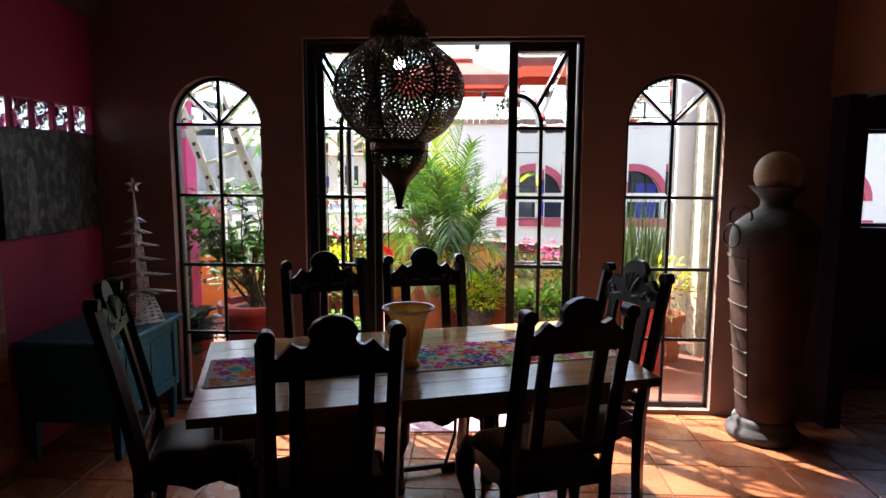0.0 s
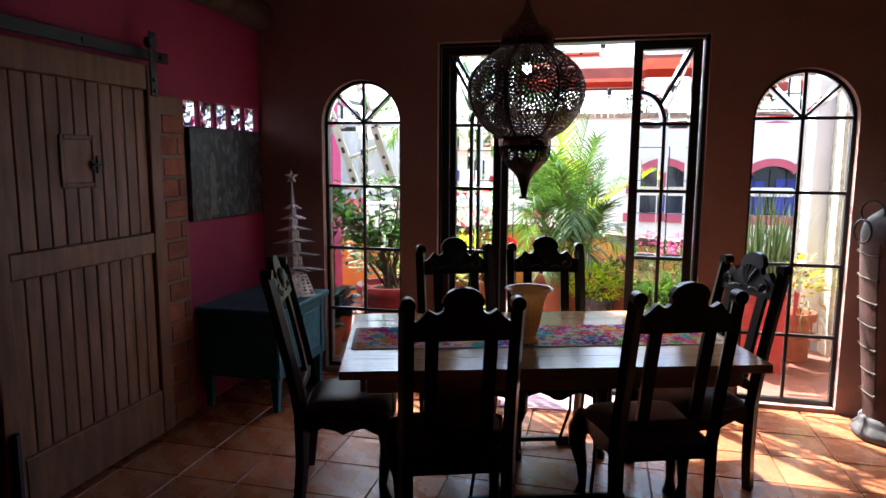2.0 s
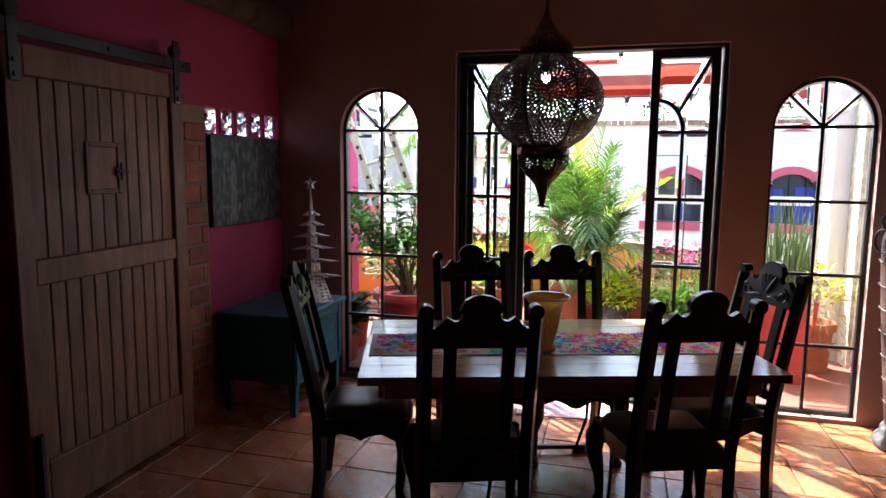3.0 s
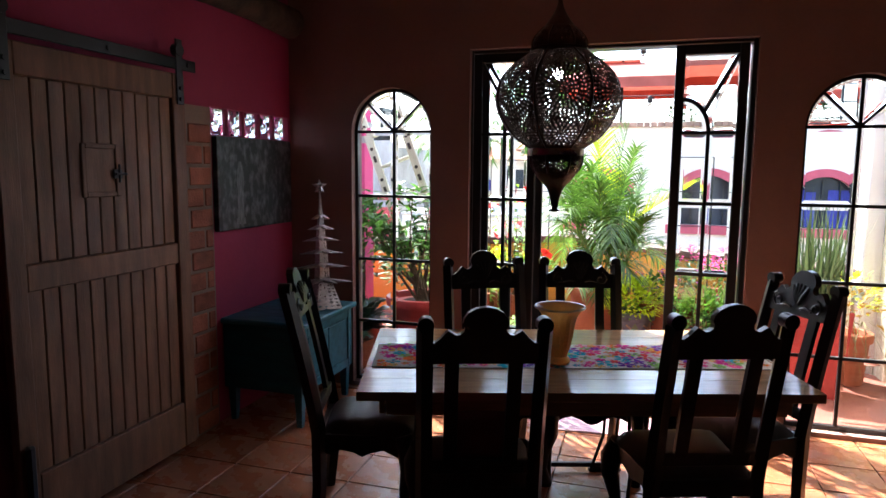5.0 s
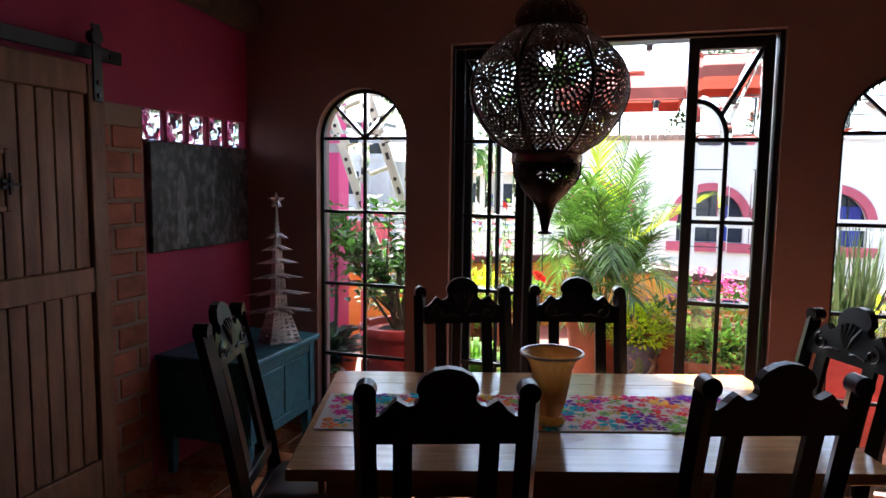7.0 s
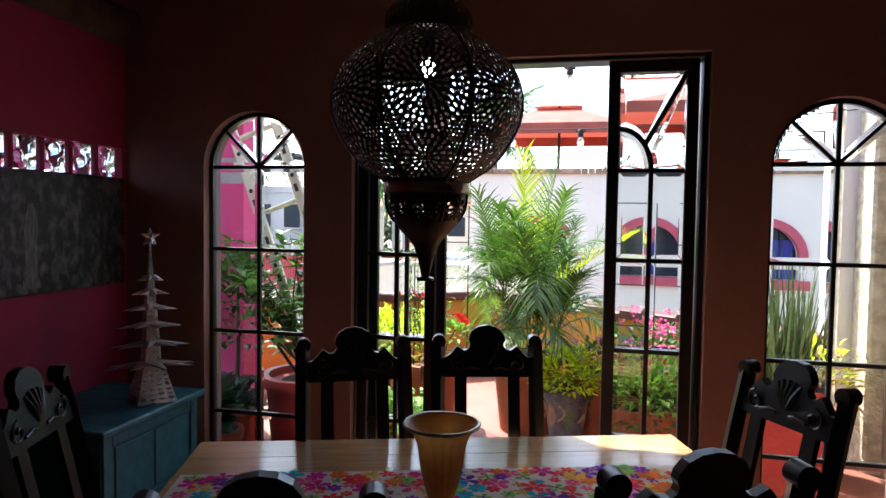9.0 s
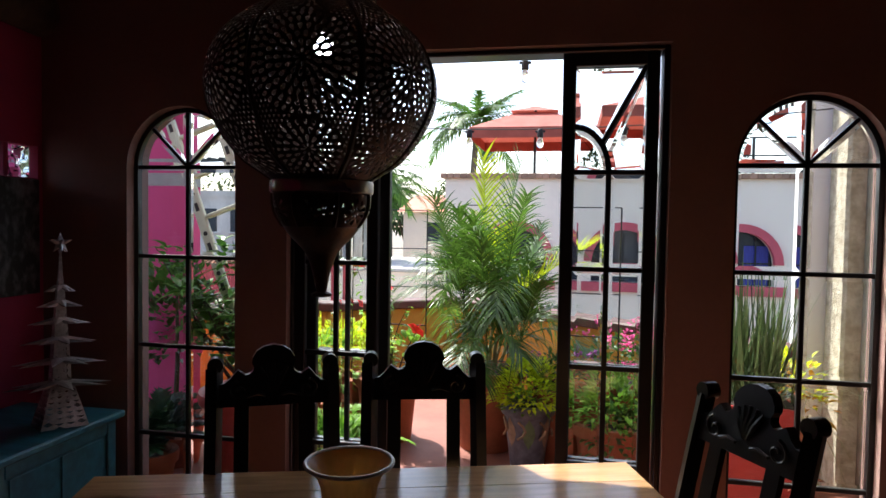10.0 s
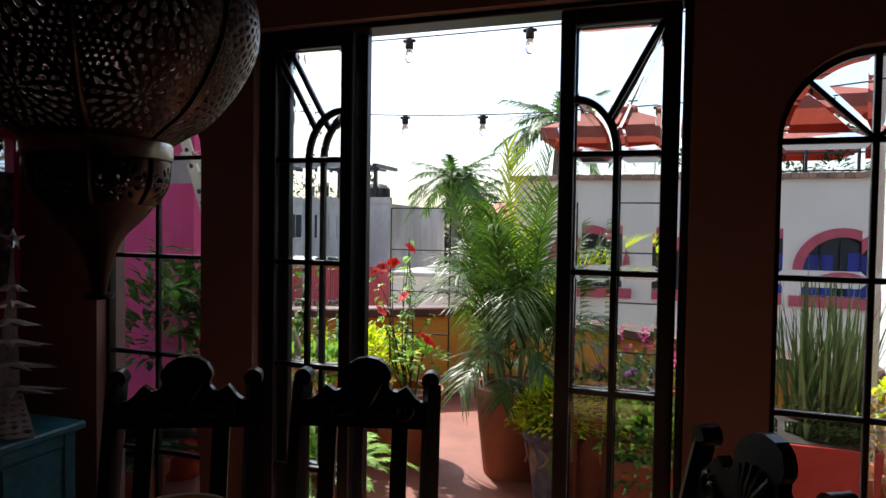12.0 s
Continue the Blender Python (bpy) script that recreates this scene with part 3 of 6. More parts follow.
for i in range(5):
    a = 3.465 + 0.188 * i
    ob = part("glass_block", wavy_block(a, a + 0.155, 1.89, 2.055, XL - 0.15, XL - 0.03, 1.9 * i), M_BLOCK, gb, angle=80)
    ob.visible_shadow = False
    if i < 4:
        part("mortar_joint", B().rbox(XL - 0.18, XL - 0.004, a + 0.157, a + 0.186, 1.887, 2.058, 0.004), M_PINK, gb, smooth=False)


# ---- table ----
TX, TY, TA, TZ = -0.13, 3.105, 17.5, 0.76
TM = pose(TX, TY, 0, 0, 0, TA)
TW, TD = 0.985, 0.55
table = thing("dining_table", TM, "waxed brown plank dining table on a wrought iron base", "table")
for i in range(6):
    a = -TD + 2 * TD * i / 6
    part("tabletop_plank", B().rbox(-TW + random.uniform(0, 0.004), TW - random.uniform(0, 0.004), a + 0.0004, a + 2 * TD / 6 - 0.0004, TZ - 0.04, TZ + random.uniform(-0.0003, 0.0003), 0.0014), M_TABLE, table, smooth=False)
for s in (-1, 1):
    part("apron", B().rbox(-TW + 0.12, TW - 0.12, s * (TD - 0.09) - 0.012, s * (TD - 0.09) + 0.012, TZ - 0.13, TZ - 0.042, 0.003), M_TABLE, table, smooth=False)
    part("apron", B().rbox(s * (TW - 0.1) - 0.012, s * (TW - 0.1) + 0.012, -TD + 0.1, TD - 0.1, TZ - 0.13, TZ - 0.042, 0.003), M_TABLE, table, smooth=False)
    for q in (-1, 1):
        for k in (-0.07, 0.07):
            pts = [(s * 0.30 + k, q * 0.20, TZ - 0.042), (s * 0.30 + k * 0.55, q * 0.21, 0.5), (s * 0.30 + k * 0.5, q * 0.25, 0.25), (s * 0.30 + k * 1.1, q * 0.33, 0.02)]
            part("leg_rod", B().tube(pts, 0.009, 8), M_IRON, table, "thin wrought iron rod")
    for y in (-0.36, 0.32):
        part("foot_bar", B().rbox(s * 0.30 - 0.09, s * 0.30 + 0.09, y, y + 0.04, 0.0, 0.022, 0.004), M_IRON, table, smooth=False)
    part("stretcher", B().rbox(-0.39, 0.39, s * 0.34 - 0.012, s * 0.34 + 0.012, 0.023, 0.05, 0.004), M_IRON, table, smooth=False)


# ---- chairs ----
def lean(z):
    return -0.16 * max(0.0, (z - 0.46) / 0.74) ** 1.15


def build_chair(m):
    ch = thing("dining_chair", m, "black carved colonial wooden dining chair with a leather seat", "chair", "chairs round the table")
    W = 0.215
    for s in (-1, 1):
        p = [(s * (W - 0.01), -0.02, 0), (s * W, 0, 0.2), (s * W, 0, 0.46)] + [(s * W, lean(z), z) for z in (0.6, 0.75, 0.9, 1.03, 1.12)]
        b = B().tube(p, [0.021, 0.023, 0.025, 0.024, 0.023, 0.023, 0.023, 0.023], square=True)
        b.tube([(s * (W - 0.004), lean(1.135) - 0.026, 1.135), (s * (W - 0.004), lean(1.135) + 0.026, 1.135)], 0.029, 14)
        part("back_post", b, M_BLACKWOOD, ch)
    prof = [(0.195, 1.066), (0.178, 1.068), (0.158, 1.084), (0.142, 1.104), (0.131, 1.114), (0.118, 1.105), (0.103, 1.096), (0.088, 1.099), (0.076, 1.110), (0.073, 1.124), (0.081, 1.140), (0.078, 1.158), (0.062, 1.182), (0.035, 1.198), (0, 1.204)]
    top = [(-x, z) for x, z in prof] + [(x, z) for x, z in prof[::-1][1:]]
    loop = [(-0.195, 0.985)] + top + [(0.195, 0.985)]
    crest = B()
    nn = len(loop)
    vs = [(x, lean(z) + yy, z) for yy in (-0.016, 0.016) for x, z in loop]
    mids = [(0, lean(1.03) + yy, 1.03) for yy in (-0.017, 0.017)]
    vs += mids
    fs = [(i, (i + 1) % nn, nn + (i + 1) % nn, nn + i) for i in range(nn)]
    fs += [((i + 1) % nn, i, 2 * nn) for i in range(nn)] + [(nn + i, nn + (i + 1) % nn, 2 * nn + 1) for i in range(nn)]
    crest.add(vs, fs)
    cr = part("crest_rail", crest, M_BLACKWOOD, ch, smooth=False)
    cv = B()
    for k in range(5):
        a = radians(-32 + 16 * k)
        cv.tube([(0.012 * math.sin(a), lean(1.04) + 0.018, 1.04), (0.05 * math.sin(a), lean(1.08) + 0.022, 1.04 + 0.05 * math.cos(a)), (0.095 * math.sin(a), lean(1.12) + 0.018, 1.04 + 0.10 * math.cos(a))], [0.005, 0.010, 0.006], 6)
    for s in (-1, 1):
        sp = []
        for k in range(15):
            a = k * 0.55
            r = 0.006 + 0.0024 * k
            sp.append((s * (0.125 + r * math.cos(a)), lean(1.04) + 0.02, 1.04 + r * math.sin(a)))
        cv.tube(sp, [0.0055] * 15, 6)
        cv.tube([(s * 0.10, lean(1.015) + 0.02, 1.018), (s * 0.06, lean(1.01) + 0.02, 1.03), (s * 0.03, lean(1.02) + 0.02, 1.022)], 0.006, 6)
    part("carving", cv, M_BLACKWOOD, cr, "carved shell and scrolls")["kind"] = "stuff"
    for x in (-0.116, 0.116):
        b = B()
        zz = [0.55, 0.7, 0.85, 0.99]
        vs = [(x + sx * 0.026, lean(z) + sy * 0.011, z) for z in zz for sx, sy in ((-1, -1), (1, -1), (1, 1), (-1, 1))]
        b.add(vs, [(4 * i + j, 4 * i + (j + 1) % 4, 4 * i + 4 + (j + 1) % 4, 4 * i + 4 + j) for i in range(3) for j in range(4)] + [(3, 2, 1, 0), (12, 13, 14, 15)])
        part("splat", b, M_BLACKWOOD, ch, smooth=False)
    part("lower_rail", B().rbox(-0.195, 0.195, lean(0.55) - 0.013, lean(0.55) + 0.013, 0.52, 0.575, 0.004), M_BLACKWOOD, ch, smooth=False)
    # seat frame, wider at the front, with a scalloped apron
    fr = B()
    edge = [(0.0, 0.37), (0.05, 0.36), (0.10, 0.385), (0.16, 0.372), (0.20, 0.352), (0.24, 0.372), (0.30, 0.385), (0.35, 0.36), (0.40, 0.34)]
    for s in (-1, 1):
        for (ya, za), (yb, zb) in zip(edge, edge[1:]):
            xa, xb = 0.215 + 0.075 * ya, 0.215 + 0.075 * yb
            fr.add([(s * xa, ya, za), (s * xb, yb, zb), (s * xb, yb, 0.455), (s * xa, ya, 0.455), (s * (xa - 0.022), ya, za), (s * (xb - 0.022), yb, zb), (s * (xb - 0.022), yb, 0.455), (s * (xa - 0.022), ya, 0.455)], [(0, 1, 2, 3), (4, 7, 6, 5), (0, 4, 5, 1), (3, 2, 6, 7)])
    fl = [(-0.245, 0.455), (-0.245, 0.335), (-0.2, 0.345), (-0.155, 0.368), (-0.11, 0.38), (-0.06, 0.36), (-0.03, 0.34), (0, 0.332), (0.03, 0.34), (0.06, 0.36), (0.11, 0.38), (0.155, 0.368), (0.2, 0.345), (0.245, 0.335), (0.245, 0.455)]
    vs = [(x, yy, z) for yy in (0.385, 0.41) for x, z in fl] + [(x, yy, 0.455) for yy in (0.385, 0.41) for x, z in fl]
    k = len(fl)
    for i in range(k - 1):
        fr.add([vs[i], vs[i + 1], vs[2 * k + i + 1], vs[2 * k + i], vs[k + i], vs[k + i + 1], vs[3 * k + i + 1], vs[3 * k + i]], [(0, 1, 2, 3), (4, 7, 6, 5), (0, 4, 5, 1)])
    fr.rbox(-0.195, 0.195, -0.015, 0.01, 0.385, 0.455, 0.003)
    part("seat_frame", fr, M_BLACKWOOD, ch, smooth=False, fix=False)
    st, n = B(), 10
    grid = []
    for i in range(n + 1):
        for j in range(n + 1):
            u, v = i / n, j / n
            w = 0.205 + 0.05 * v
            dome = (1 - (2 * u - 1) ** 6) * (1 - (2 * v - 1) ** 6)
            grid.append(((2 * u - 1) * w, 0.012 + 0.425 * v, 0.452 + 0.06 * dome ** 0.6))
    st.add(grid, [(i * (n + 1) + j, (i + 1) * (n + 1) + j, (i + 1) * (n + 1) + j + 1, i * (n + 1) + j + 1) for i in range(n) for j in range(n)])
    st.add([(-0.205, 0.012, 0.45), (0.205, 0.012, 0.45), (0.255, 0.437, 0.45), (-0.255, 0.437, 0.45)], [(0, 3, 2, 1)])
    part("seat", st, M_LEATHER, ch, angle=60)
    for s in (-1, 1):
        x, y = s * 0.228, 0.39
        part("front_leg", B().tube([(x, y, 0.455), (x + s * 0.022, y + 0.026, 0.37), (x + s * 0.024, y + 0.03, 0.29), (x + s * 0.004, y + 0.008, 0.18), (x, y, 0.09), (x + s * 0.006, y + 0.01, 0.04), (x + s * 0.01, y + 0.016, 0.015), (x + s * 0.01, y + 0.016, 0)],
                                   [0.040, 0.049, 0.042, 0.027, 0.021, 0.028, 0.037, 0.033], 12), M_BLACKWOOD, ch)
    return ch


CHAIRS = [(-0.36, 2.232, 19.5), (0.488, 2.579, 20), (-0.116, 3.717, 195), (-0.63, 3.507, 206), (-1.255, 2.70, -72), (0.852, 3.36, 119)]
first = build_chair(pose(*CHAIRS[0][:2], 0, 0, 0, CHAIRS[0][2]))
for x, y, a in CHAIRS[1:]:
    copy_thing(first, pose(x, y, 0, 0, 0, a))


M_CUSHION = mat("dark red cotton", (0.16, 0.018, 0.022), 0.85, var=0.15, big=9, fine=150, bump=0.5)
cushion = B()
n = 12
for side in (-1, 1):
    grid = []
    for i in range(n + 1):
        for j in range(n + 1):
            u, v = 2 * i / n - 1, 2 * j / n - 1
            puff = ((1 - u ** 4) * (1 - v ** 4)) ** 0.5
            grid.append((0.125 * u * (1 - 0.06 * v * v), side * 0.042 * puff, 0.13 + 0.125 * v * (1 - 0.06 * u * u)))
    cushion.add(grid, [(i * (n + 1) + j, (i + 1) * (n + 1) + j, (i + 1) * (n + 1) + j + 1, i * (n + 1) + j + 1) for i in range(n) for j in range(n)])
tagged(part("cushion", cushion, M_CUSHION, m=pose(*CHAIRS[0][:2], 0, 0, 0, CHAIRS[0][2]) @ pose(0, 0.055, 0.505, 8, 0, 0)), "small dark red cushion leaning on a chair back", "cushion")

# ---- runner, vase ----
M_LINEN = mat("off-white linen", (0.62, 0.58, 0.52), 0.95, var=0.1, fine=220, bump=0.4, spec=0.1)
runner = thing("table_runner", TM, "white linen table runner embroidered with bright flowers", "table runner")
part("cloth", B().rbox(-0.955, 0.965, -0.215, 0.195, TZ + 0.002, TZ + 0.005, 0.001).rbox(0.965 + 0.022, 0.99 + 0.002, -0.215, 0.195, TZ - 0.12, TZ - 0.0, 0.001), M_LINEN, runner, smooth=False)
HUES = [("magenta", (0.55, 0.01, 0.22)), ("pink", (0.70, 0.06, 0.24)), ("orange", (0.78, 0.15, 0.02)), ("turquoise", (0.01, 0.36, 0.46)), ("purple", (0.15, 0.02, 0.34)), ("red", (0.65, 0.03, 0.05)), ("gold", (0.72, 0.40, 0.05)), ("green", (0.20, 0.42, 0.08))]
spots = []
for _ in range(4000):
    p = (random.uniform(-0.92, 0.93), random.uniform(-0.19, 0.17))
    if all((p[0] - q[0]) ** 2 + (p[1] - q[1]) ** 2 > 0.046 ** 2 for q in spots):
        spots.append(p)
    if len(spots) >= 290:
        break
for k, (nm, col) in enumerate(HUES):
    b = B()
    for i, (x, y) in enumerate(spots):
        if i % len(HUES) != k:
            continue
        npet, r, a0 = random.choice((4, 5, 5, 6, 7)), random.choice((0.022, 0.028, 0.036, 0.048)), random.uniform(0, 6)
        for j in range(npet):
            a = a0 + 2 * math.pi * j / npet
            ca_, sa_ = math.cos(a), math.sin(a)
            ring = []
            for q in range(8):
                u, v = 0.48 * r * math.cos(q * math.pi / 4), 0.30 * r * math.sin(q * math.pi / 4) * (1.25 if math.cos(q * math.pi / 4) > 0 else 0.75)
                ring.append((x + (0.56 * r + u) * ca_ - v * sa_, y + (0.56 * r + u) * sa_ + v * ca_, TZ + 0.0062))
            b.add(ring + [(x + 0.56 * r * ca_, y + 0.56 * r * sa_, TZ + 0.0072)], [(q, (q + 1) % 8, 8) for q in range(8)])
    for x, y in spots[(k + 3) % 8::8]:
        b.add([(x + 0.007 * math.cos(q * math.pi / 3), y + 0.007 * math.sin(q * math.pi / 3), TZ + 0.0074) for q in range(6)], [(0, 1, 2, 3, 4, 5)])
    for _ in range(45):
        x, y, a = random.uniform(-0.93, 0.94), random.uniform(-0.2, 0.18), random.uniform(0, 6.28)
        for s in range(3):
            ox, oy = 0.007 * s * -math.sin(a), 0.007 * s * math.cos(a)
            b.add([(x + ox, y + oy, TZ + 0.0058), (x + ox + 0.018 * math.cos(a) + 0.002, y + oy + 0.018 * math.sin(a), TZ + 0.0058), (x + ox + 0.018 * math.cos(a) - 0.002, y + oy + 0.018 * math.sin(a) + 0.002, TZ + 0.0058)], [(0, 1, 2)])
    part("embroidery", b, mat(nm + " thread", col, 0.9, var=0.12, fine=250, bump=0.5, island=0.25, spec=0.08), runner, nm + " embroidered flowers", smooth=False, fix=False)["kind"] = "stuff"
M_VASE = mat("amber glazed ceramic", (0.78, 0.52, 0.22), 0.25, var=0.12, big=6, fine=40, tint=(0.68, 0.40, 0.15), trans=0.6)
M_RIM = mat("cream glazed rim", (0.72, 0.62, 0.45), 0.25, var=0.08)
vase = thing("vase", pose(-0.155, 2.96, TZ + 0.0075), "fluted amber ceramic vase with a flared cream rim", "vase")
vp = [(0.050, 0.0), (0.056, 0.009), (0.051, 0.021), (0.040, 0.033), (0.044, 0.05), (0.055, 0.085), (0.064, 0.13), (0.070, 0.17), (0.075, 0.205), (0.086, 0.237), (0.104, 0.259), (0.117, 0.268)]
inner = [(0.110, 0.270), (0.096, 0.258), (0.078, 0.235), (0.066, 0.2), (0.057, 0.13), (0.036, 0.07), (0.0001, 0.06)]
part("body", B().lathe(vp + inner, 72, wave=0.02, waves=18, lo=0.045, hi=0.24), M_VASE, vase, angle=50)
part("rim", B().lathe([(0.109, 0.271), (0.113, 0.266), (0.1195, 0.266), (0.122, 0.271), (0.118, 0.276), (0.112, 0.275), (0.109, 0.271)], 48, cap=False), M_RIM, vase)

# ---- lantern ----
LX, LY, LZ, LK = -0.172, 2.79, 1.497, 1.032
GORES = 7


def petals(cx, cy, rings):
    """Openings of a rosette: (x, y, direction, half length, half width) for rings of (radius, half length, half width, count)."""
    out = []
    for r, hl, hw, n in rings:
        for k in range(n):
            a = 2 * math.pi * (k + 0.5 * (n % 3)) / n
            out.append((cx + r * math.cos(a), cy + r * math.sin(a), a, hl, hw))
    return out


def gore_mesh(name, prof, holes, cell=0.0042, rim=0.006):
    """One curved panel of the lantern between two ribs, pierced by petal shaped openings."""
    prof = np.array(prof)
    along = np.concatenate([[0], np.cumsum(np.hypot(*np.diff(prof, axis=0).T))])
    half, length = math.pi / GORES, along[-1]
    rows, cols = max(6, int(length / cell)), max(8, int(2 * half * prof[:, 0].max() / cell))
    w = np.linspace(0, length, rows + 1)
    r, z = np.interp(w, along, prof[:, 0]), np.interp(w, along, prof[:, 1])
    u = np.linspace(-1, 1, cols + 1)
    X, W = u[None, :] * half * r[:, None], np.repeat(w[:, None], cols + 1, 1)
    field = np.full(X.shape, 1.0)
    for cx, cy, a, hl, hw in holes:
        dx, dy = X - cx, W - cy
        p, q = dx * math.cos(a) + dy * math.sin(a), -dx * math.sin(a) + dy * math.cos(a)
        taper = hw * (0.72 + 0.5 * np.clip(p / hl, -1, 1))
        field = np.minimum(field, (np.sqrt((p / hl) ** 2 + (q / taper) ** 2) - 1) * hw)
    edge = np.minimum(half * r[:, None] * (1 - np.abs(u[None, :])), np.minimum(W, length - W)) - rim
    field = np.where(edge < 0, np.maximum(field, 0.001), np.maximum(field, -edge * 0.6))
    field = np.where(np.abs(field) < 1e-5, 1e-5, field)
    vs, fs, ids = [], [], {}

    def vertex(key, i, j):
        if key not in ids:
            k = min(int(i), rows - 1)
            rr, zz = r[k] + (r[k + 1] - r[k]) * (i - k), z[k] + (z[k + 1] - z[k]) * (i - k)
            s = 2 * j / cols - 1
            rr *= 1 - 0.03 * abs(s) ** 3
            ids[key] = len(vs)
            vs.append((rr * math.cos(s * half), rr * math.sin(s * half), zz))
        return ids[key]

    for i in range(rows):
        for j in range(cols):
            ring = ((i, j), (i, j + 1), (i + 1, j + 1), (i + 1, j))
            loop = []
            for k in range(4):
                a, b = ring[k], ring[(k + 1) % 4]
                fa, fb_ = field[a], field[b]
                if fa > 0:
                    loop.append(vertex(a, *a))
                if fa * fb_ < 0:
                    t = fa / (fa - fb_)
                    loop.append(vertex((min(a, b), max(a, b)), a[0] + (b[0] - a[0]) * t, a[1] + (b[1] - a[1]) * t))
            if len(loop) > 2:
                fs.append(tuple(loop))
    me = bpy.data.meshes.new(name)
    me.from_pydata(vs, [], fs)
    me.materials.append(M_LANTERN)
    me.polygons.foreach_set("use_smooth", [True] * len(me.polygons))
    me.update()
    return me


def gores(name, prof, holes, parent, cell=0.0042, rim=0.006):
    me = gore_mesh(name, prof, holes, cell, rim)
    for k in range(GORES):
        ob = part(name, me, M_LANTERN, parent, m=pose(0, 0, 0, 0, 0, 360 * (k + 0.5) / GORES))
        md = ob.modifiers.new("thickness", "SOLIDIFY")
        md.thickness = 0.0014


def profile(keys, n):
    """Smooth (r, z) rows through key points."""
    out = []
    for i in range(n + 1):
        t = i / n * (len(keys) - 1)
        k = min(int(t), len(keys) - 2)
        u = t - k
        p0, p1, p2, p3 = keys[max(k - 1, 0)], keys[k], keys[k + 1], keys[min(k + 2, len(keys) - 1)]
        out.append(tuple(0.5 * (2 * p1[c] + (p2[c] - p0[c]) * u + (2 * p0[c] - 5 * p1[c] + 4 * p2[c] - p3[c]) * u * u + (3 * p1[c] - p0[c] - 3 * p2[c] + p3[c]) * u ** 3) for c in (0, 1)))
    return out


lantern = thing("pendant_lantern", pose(LX, LY, LZ) @ Matrix.Scale(LK, 4), "pierced dark brass lantern with a lit bulb, hung on a chain", "lantern")
BULB = [(0.1135, 0.267), (0.140, 0.285), (0.180, 0.312), (0.222, 0.363), (0.252, 0.420), (0.262, 0.470), (0.255, 0.525), (0.229, 0.577), (0.184, 0.620), (0.142, 0.650), (0.113, 0.671)]
globe = profile(BULB, 40)
span = sum(math.hypot(a[0] - b[0], a[1] - b[1]) for a, b in zip(globe, globe[1:]))
mid = span * 0.53
openings = petals(0, 0.092, [(0.010, 0.0065, 0.003, 8), (0.026, 0.0088, 0.0046, 12), (0.045, 0.0085, 0.0052, 18), (0.062, 0.0075, 0.005, 24)])
openings += petals(0, mid, [(0.011, 0.007, 0.0032, 8), (0.028, 0.009, 0.0046, 13), (0.047, 0.009, 0.0054, 19), (0.066, 0.009, 0.0056, 26), (0.085, 0.0085, 0.0056, 33), (0.102, 0.0075, 0.0054, 40)])
openings += petals(0, span - 0.085, [(0.010, 0.0065, 0.003, 8), (0.026, 0.0088, 0.0046, 12), (0.045, 0.0085, 0.0052, 18)])
for y in np.arange(0.02, span - 0.015, 0.0105):
    for x in np.arange(-0.115, 0.116, 0.0105):
        if math.hypot(x, y - 0.092) > 0.074 and math.hypot(x, y - mid) > 0.114 and math.hypot(x, y - span + 0.085) > 0.058:
            openings.append((x + 0.0052 * (round(y / 0.0105) % 2), y, 1.57, 0.0040, 0.0034))
gores("globe_panel", globe, openings, lantern, 0.0033, 0.0045)
CONE = [(0.088, 0.162), (0.106, 0.190), (0.112, 0.215), (0.1125, 0.238)]
bowl = profile(CONE, 12)
gores("bowl_panel", bowl, petals(0, 0.040, [(0.009, 0.006, 0.003, 7), (0.024, 0.0085, 0.005, 10)]) + petals(0.041, 0.046, [(0.009, 0.0055, 0.004, 6)]) + petals(-0.041, 0.046, [(0.009, 0.0055, 0.004, 6)]), lantern, 0.0034, 0.004)
TOPB = [(0.1155, 0.679), (0.1165, 0.700), (0.106, 0.724), (0.088, 0.745), (0.066, 0.766)]
gores("crown_panel", profile(TOPB, 14), petals(0, 0.048, [(0.009, 0.006, 0.003, 7), (0.024, 0.0085, 0.005, 10)]) + petals(0.040, 0.036, [(0.009, 0.0055, 0.004, 6)]) + petals(-0.040, 0.036, [(0.009, 0.0055, 0.004, 6)]), lantern, 0.0034, 0.004)
part("finial", B().lathe(profile([(0.088, 0.163), (0.071, 0.140), (0.048, 0.117), (0.033, 0.095), (0.021, 0.06), (0.013, 0.02), (0.011, 0.012)], 18)[::-1], 28, cap=False), M_LANTERN, lantern)
part("finial_disc", B().lathe([(0.005, 0.0), (0.023, 0.003), (0.024, 0.009), (0.012, 0.014)], 24), M_LANTERN, lantern)
part("spire", B().lathe(profile([(0.066, 0.765), (0.042, 0.798), (0.022, 0.830), (0.011, 0.862), (0.007, 0.900), (0.004, 0.915)], 16), 24), M_LANTERN, lantern)
part("collar", B().lathe([(0.1125, 0.238), (0.1165, 0.240), (0.1175, 0.244), (0.1175, 0.263), (0.1165, 0.267), (0.1135, 0.268)], 40), M_COLLAR, lantern, "bright worn brass band")
part("collar", B().lathe([(0.113, 0.670), (0.119, 0.673), (0.119, 0.678), (0.115, 0.680)], 40), M_LANTERN, lantern)
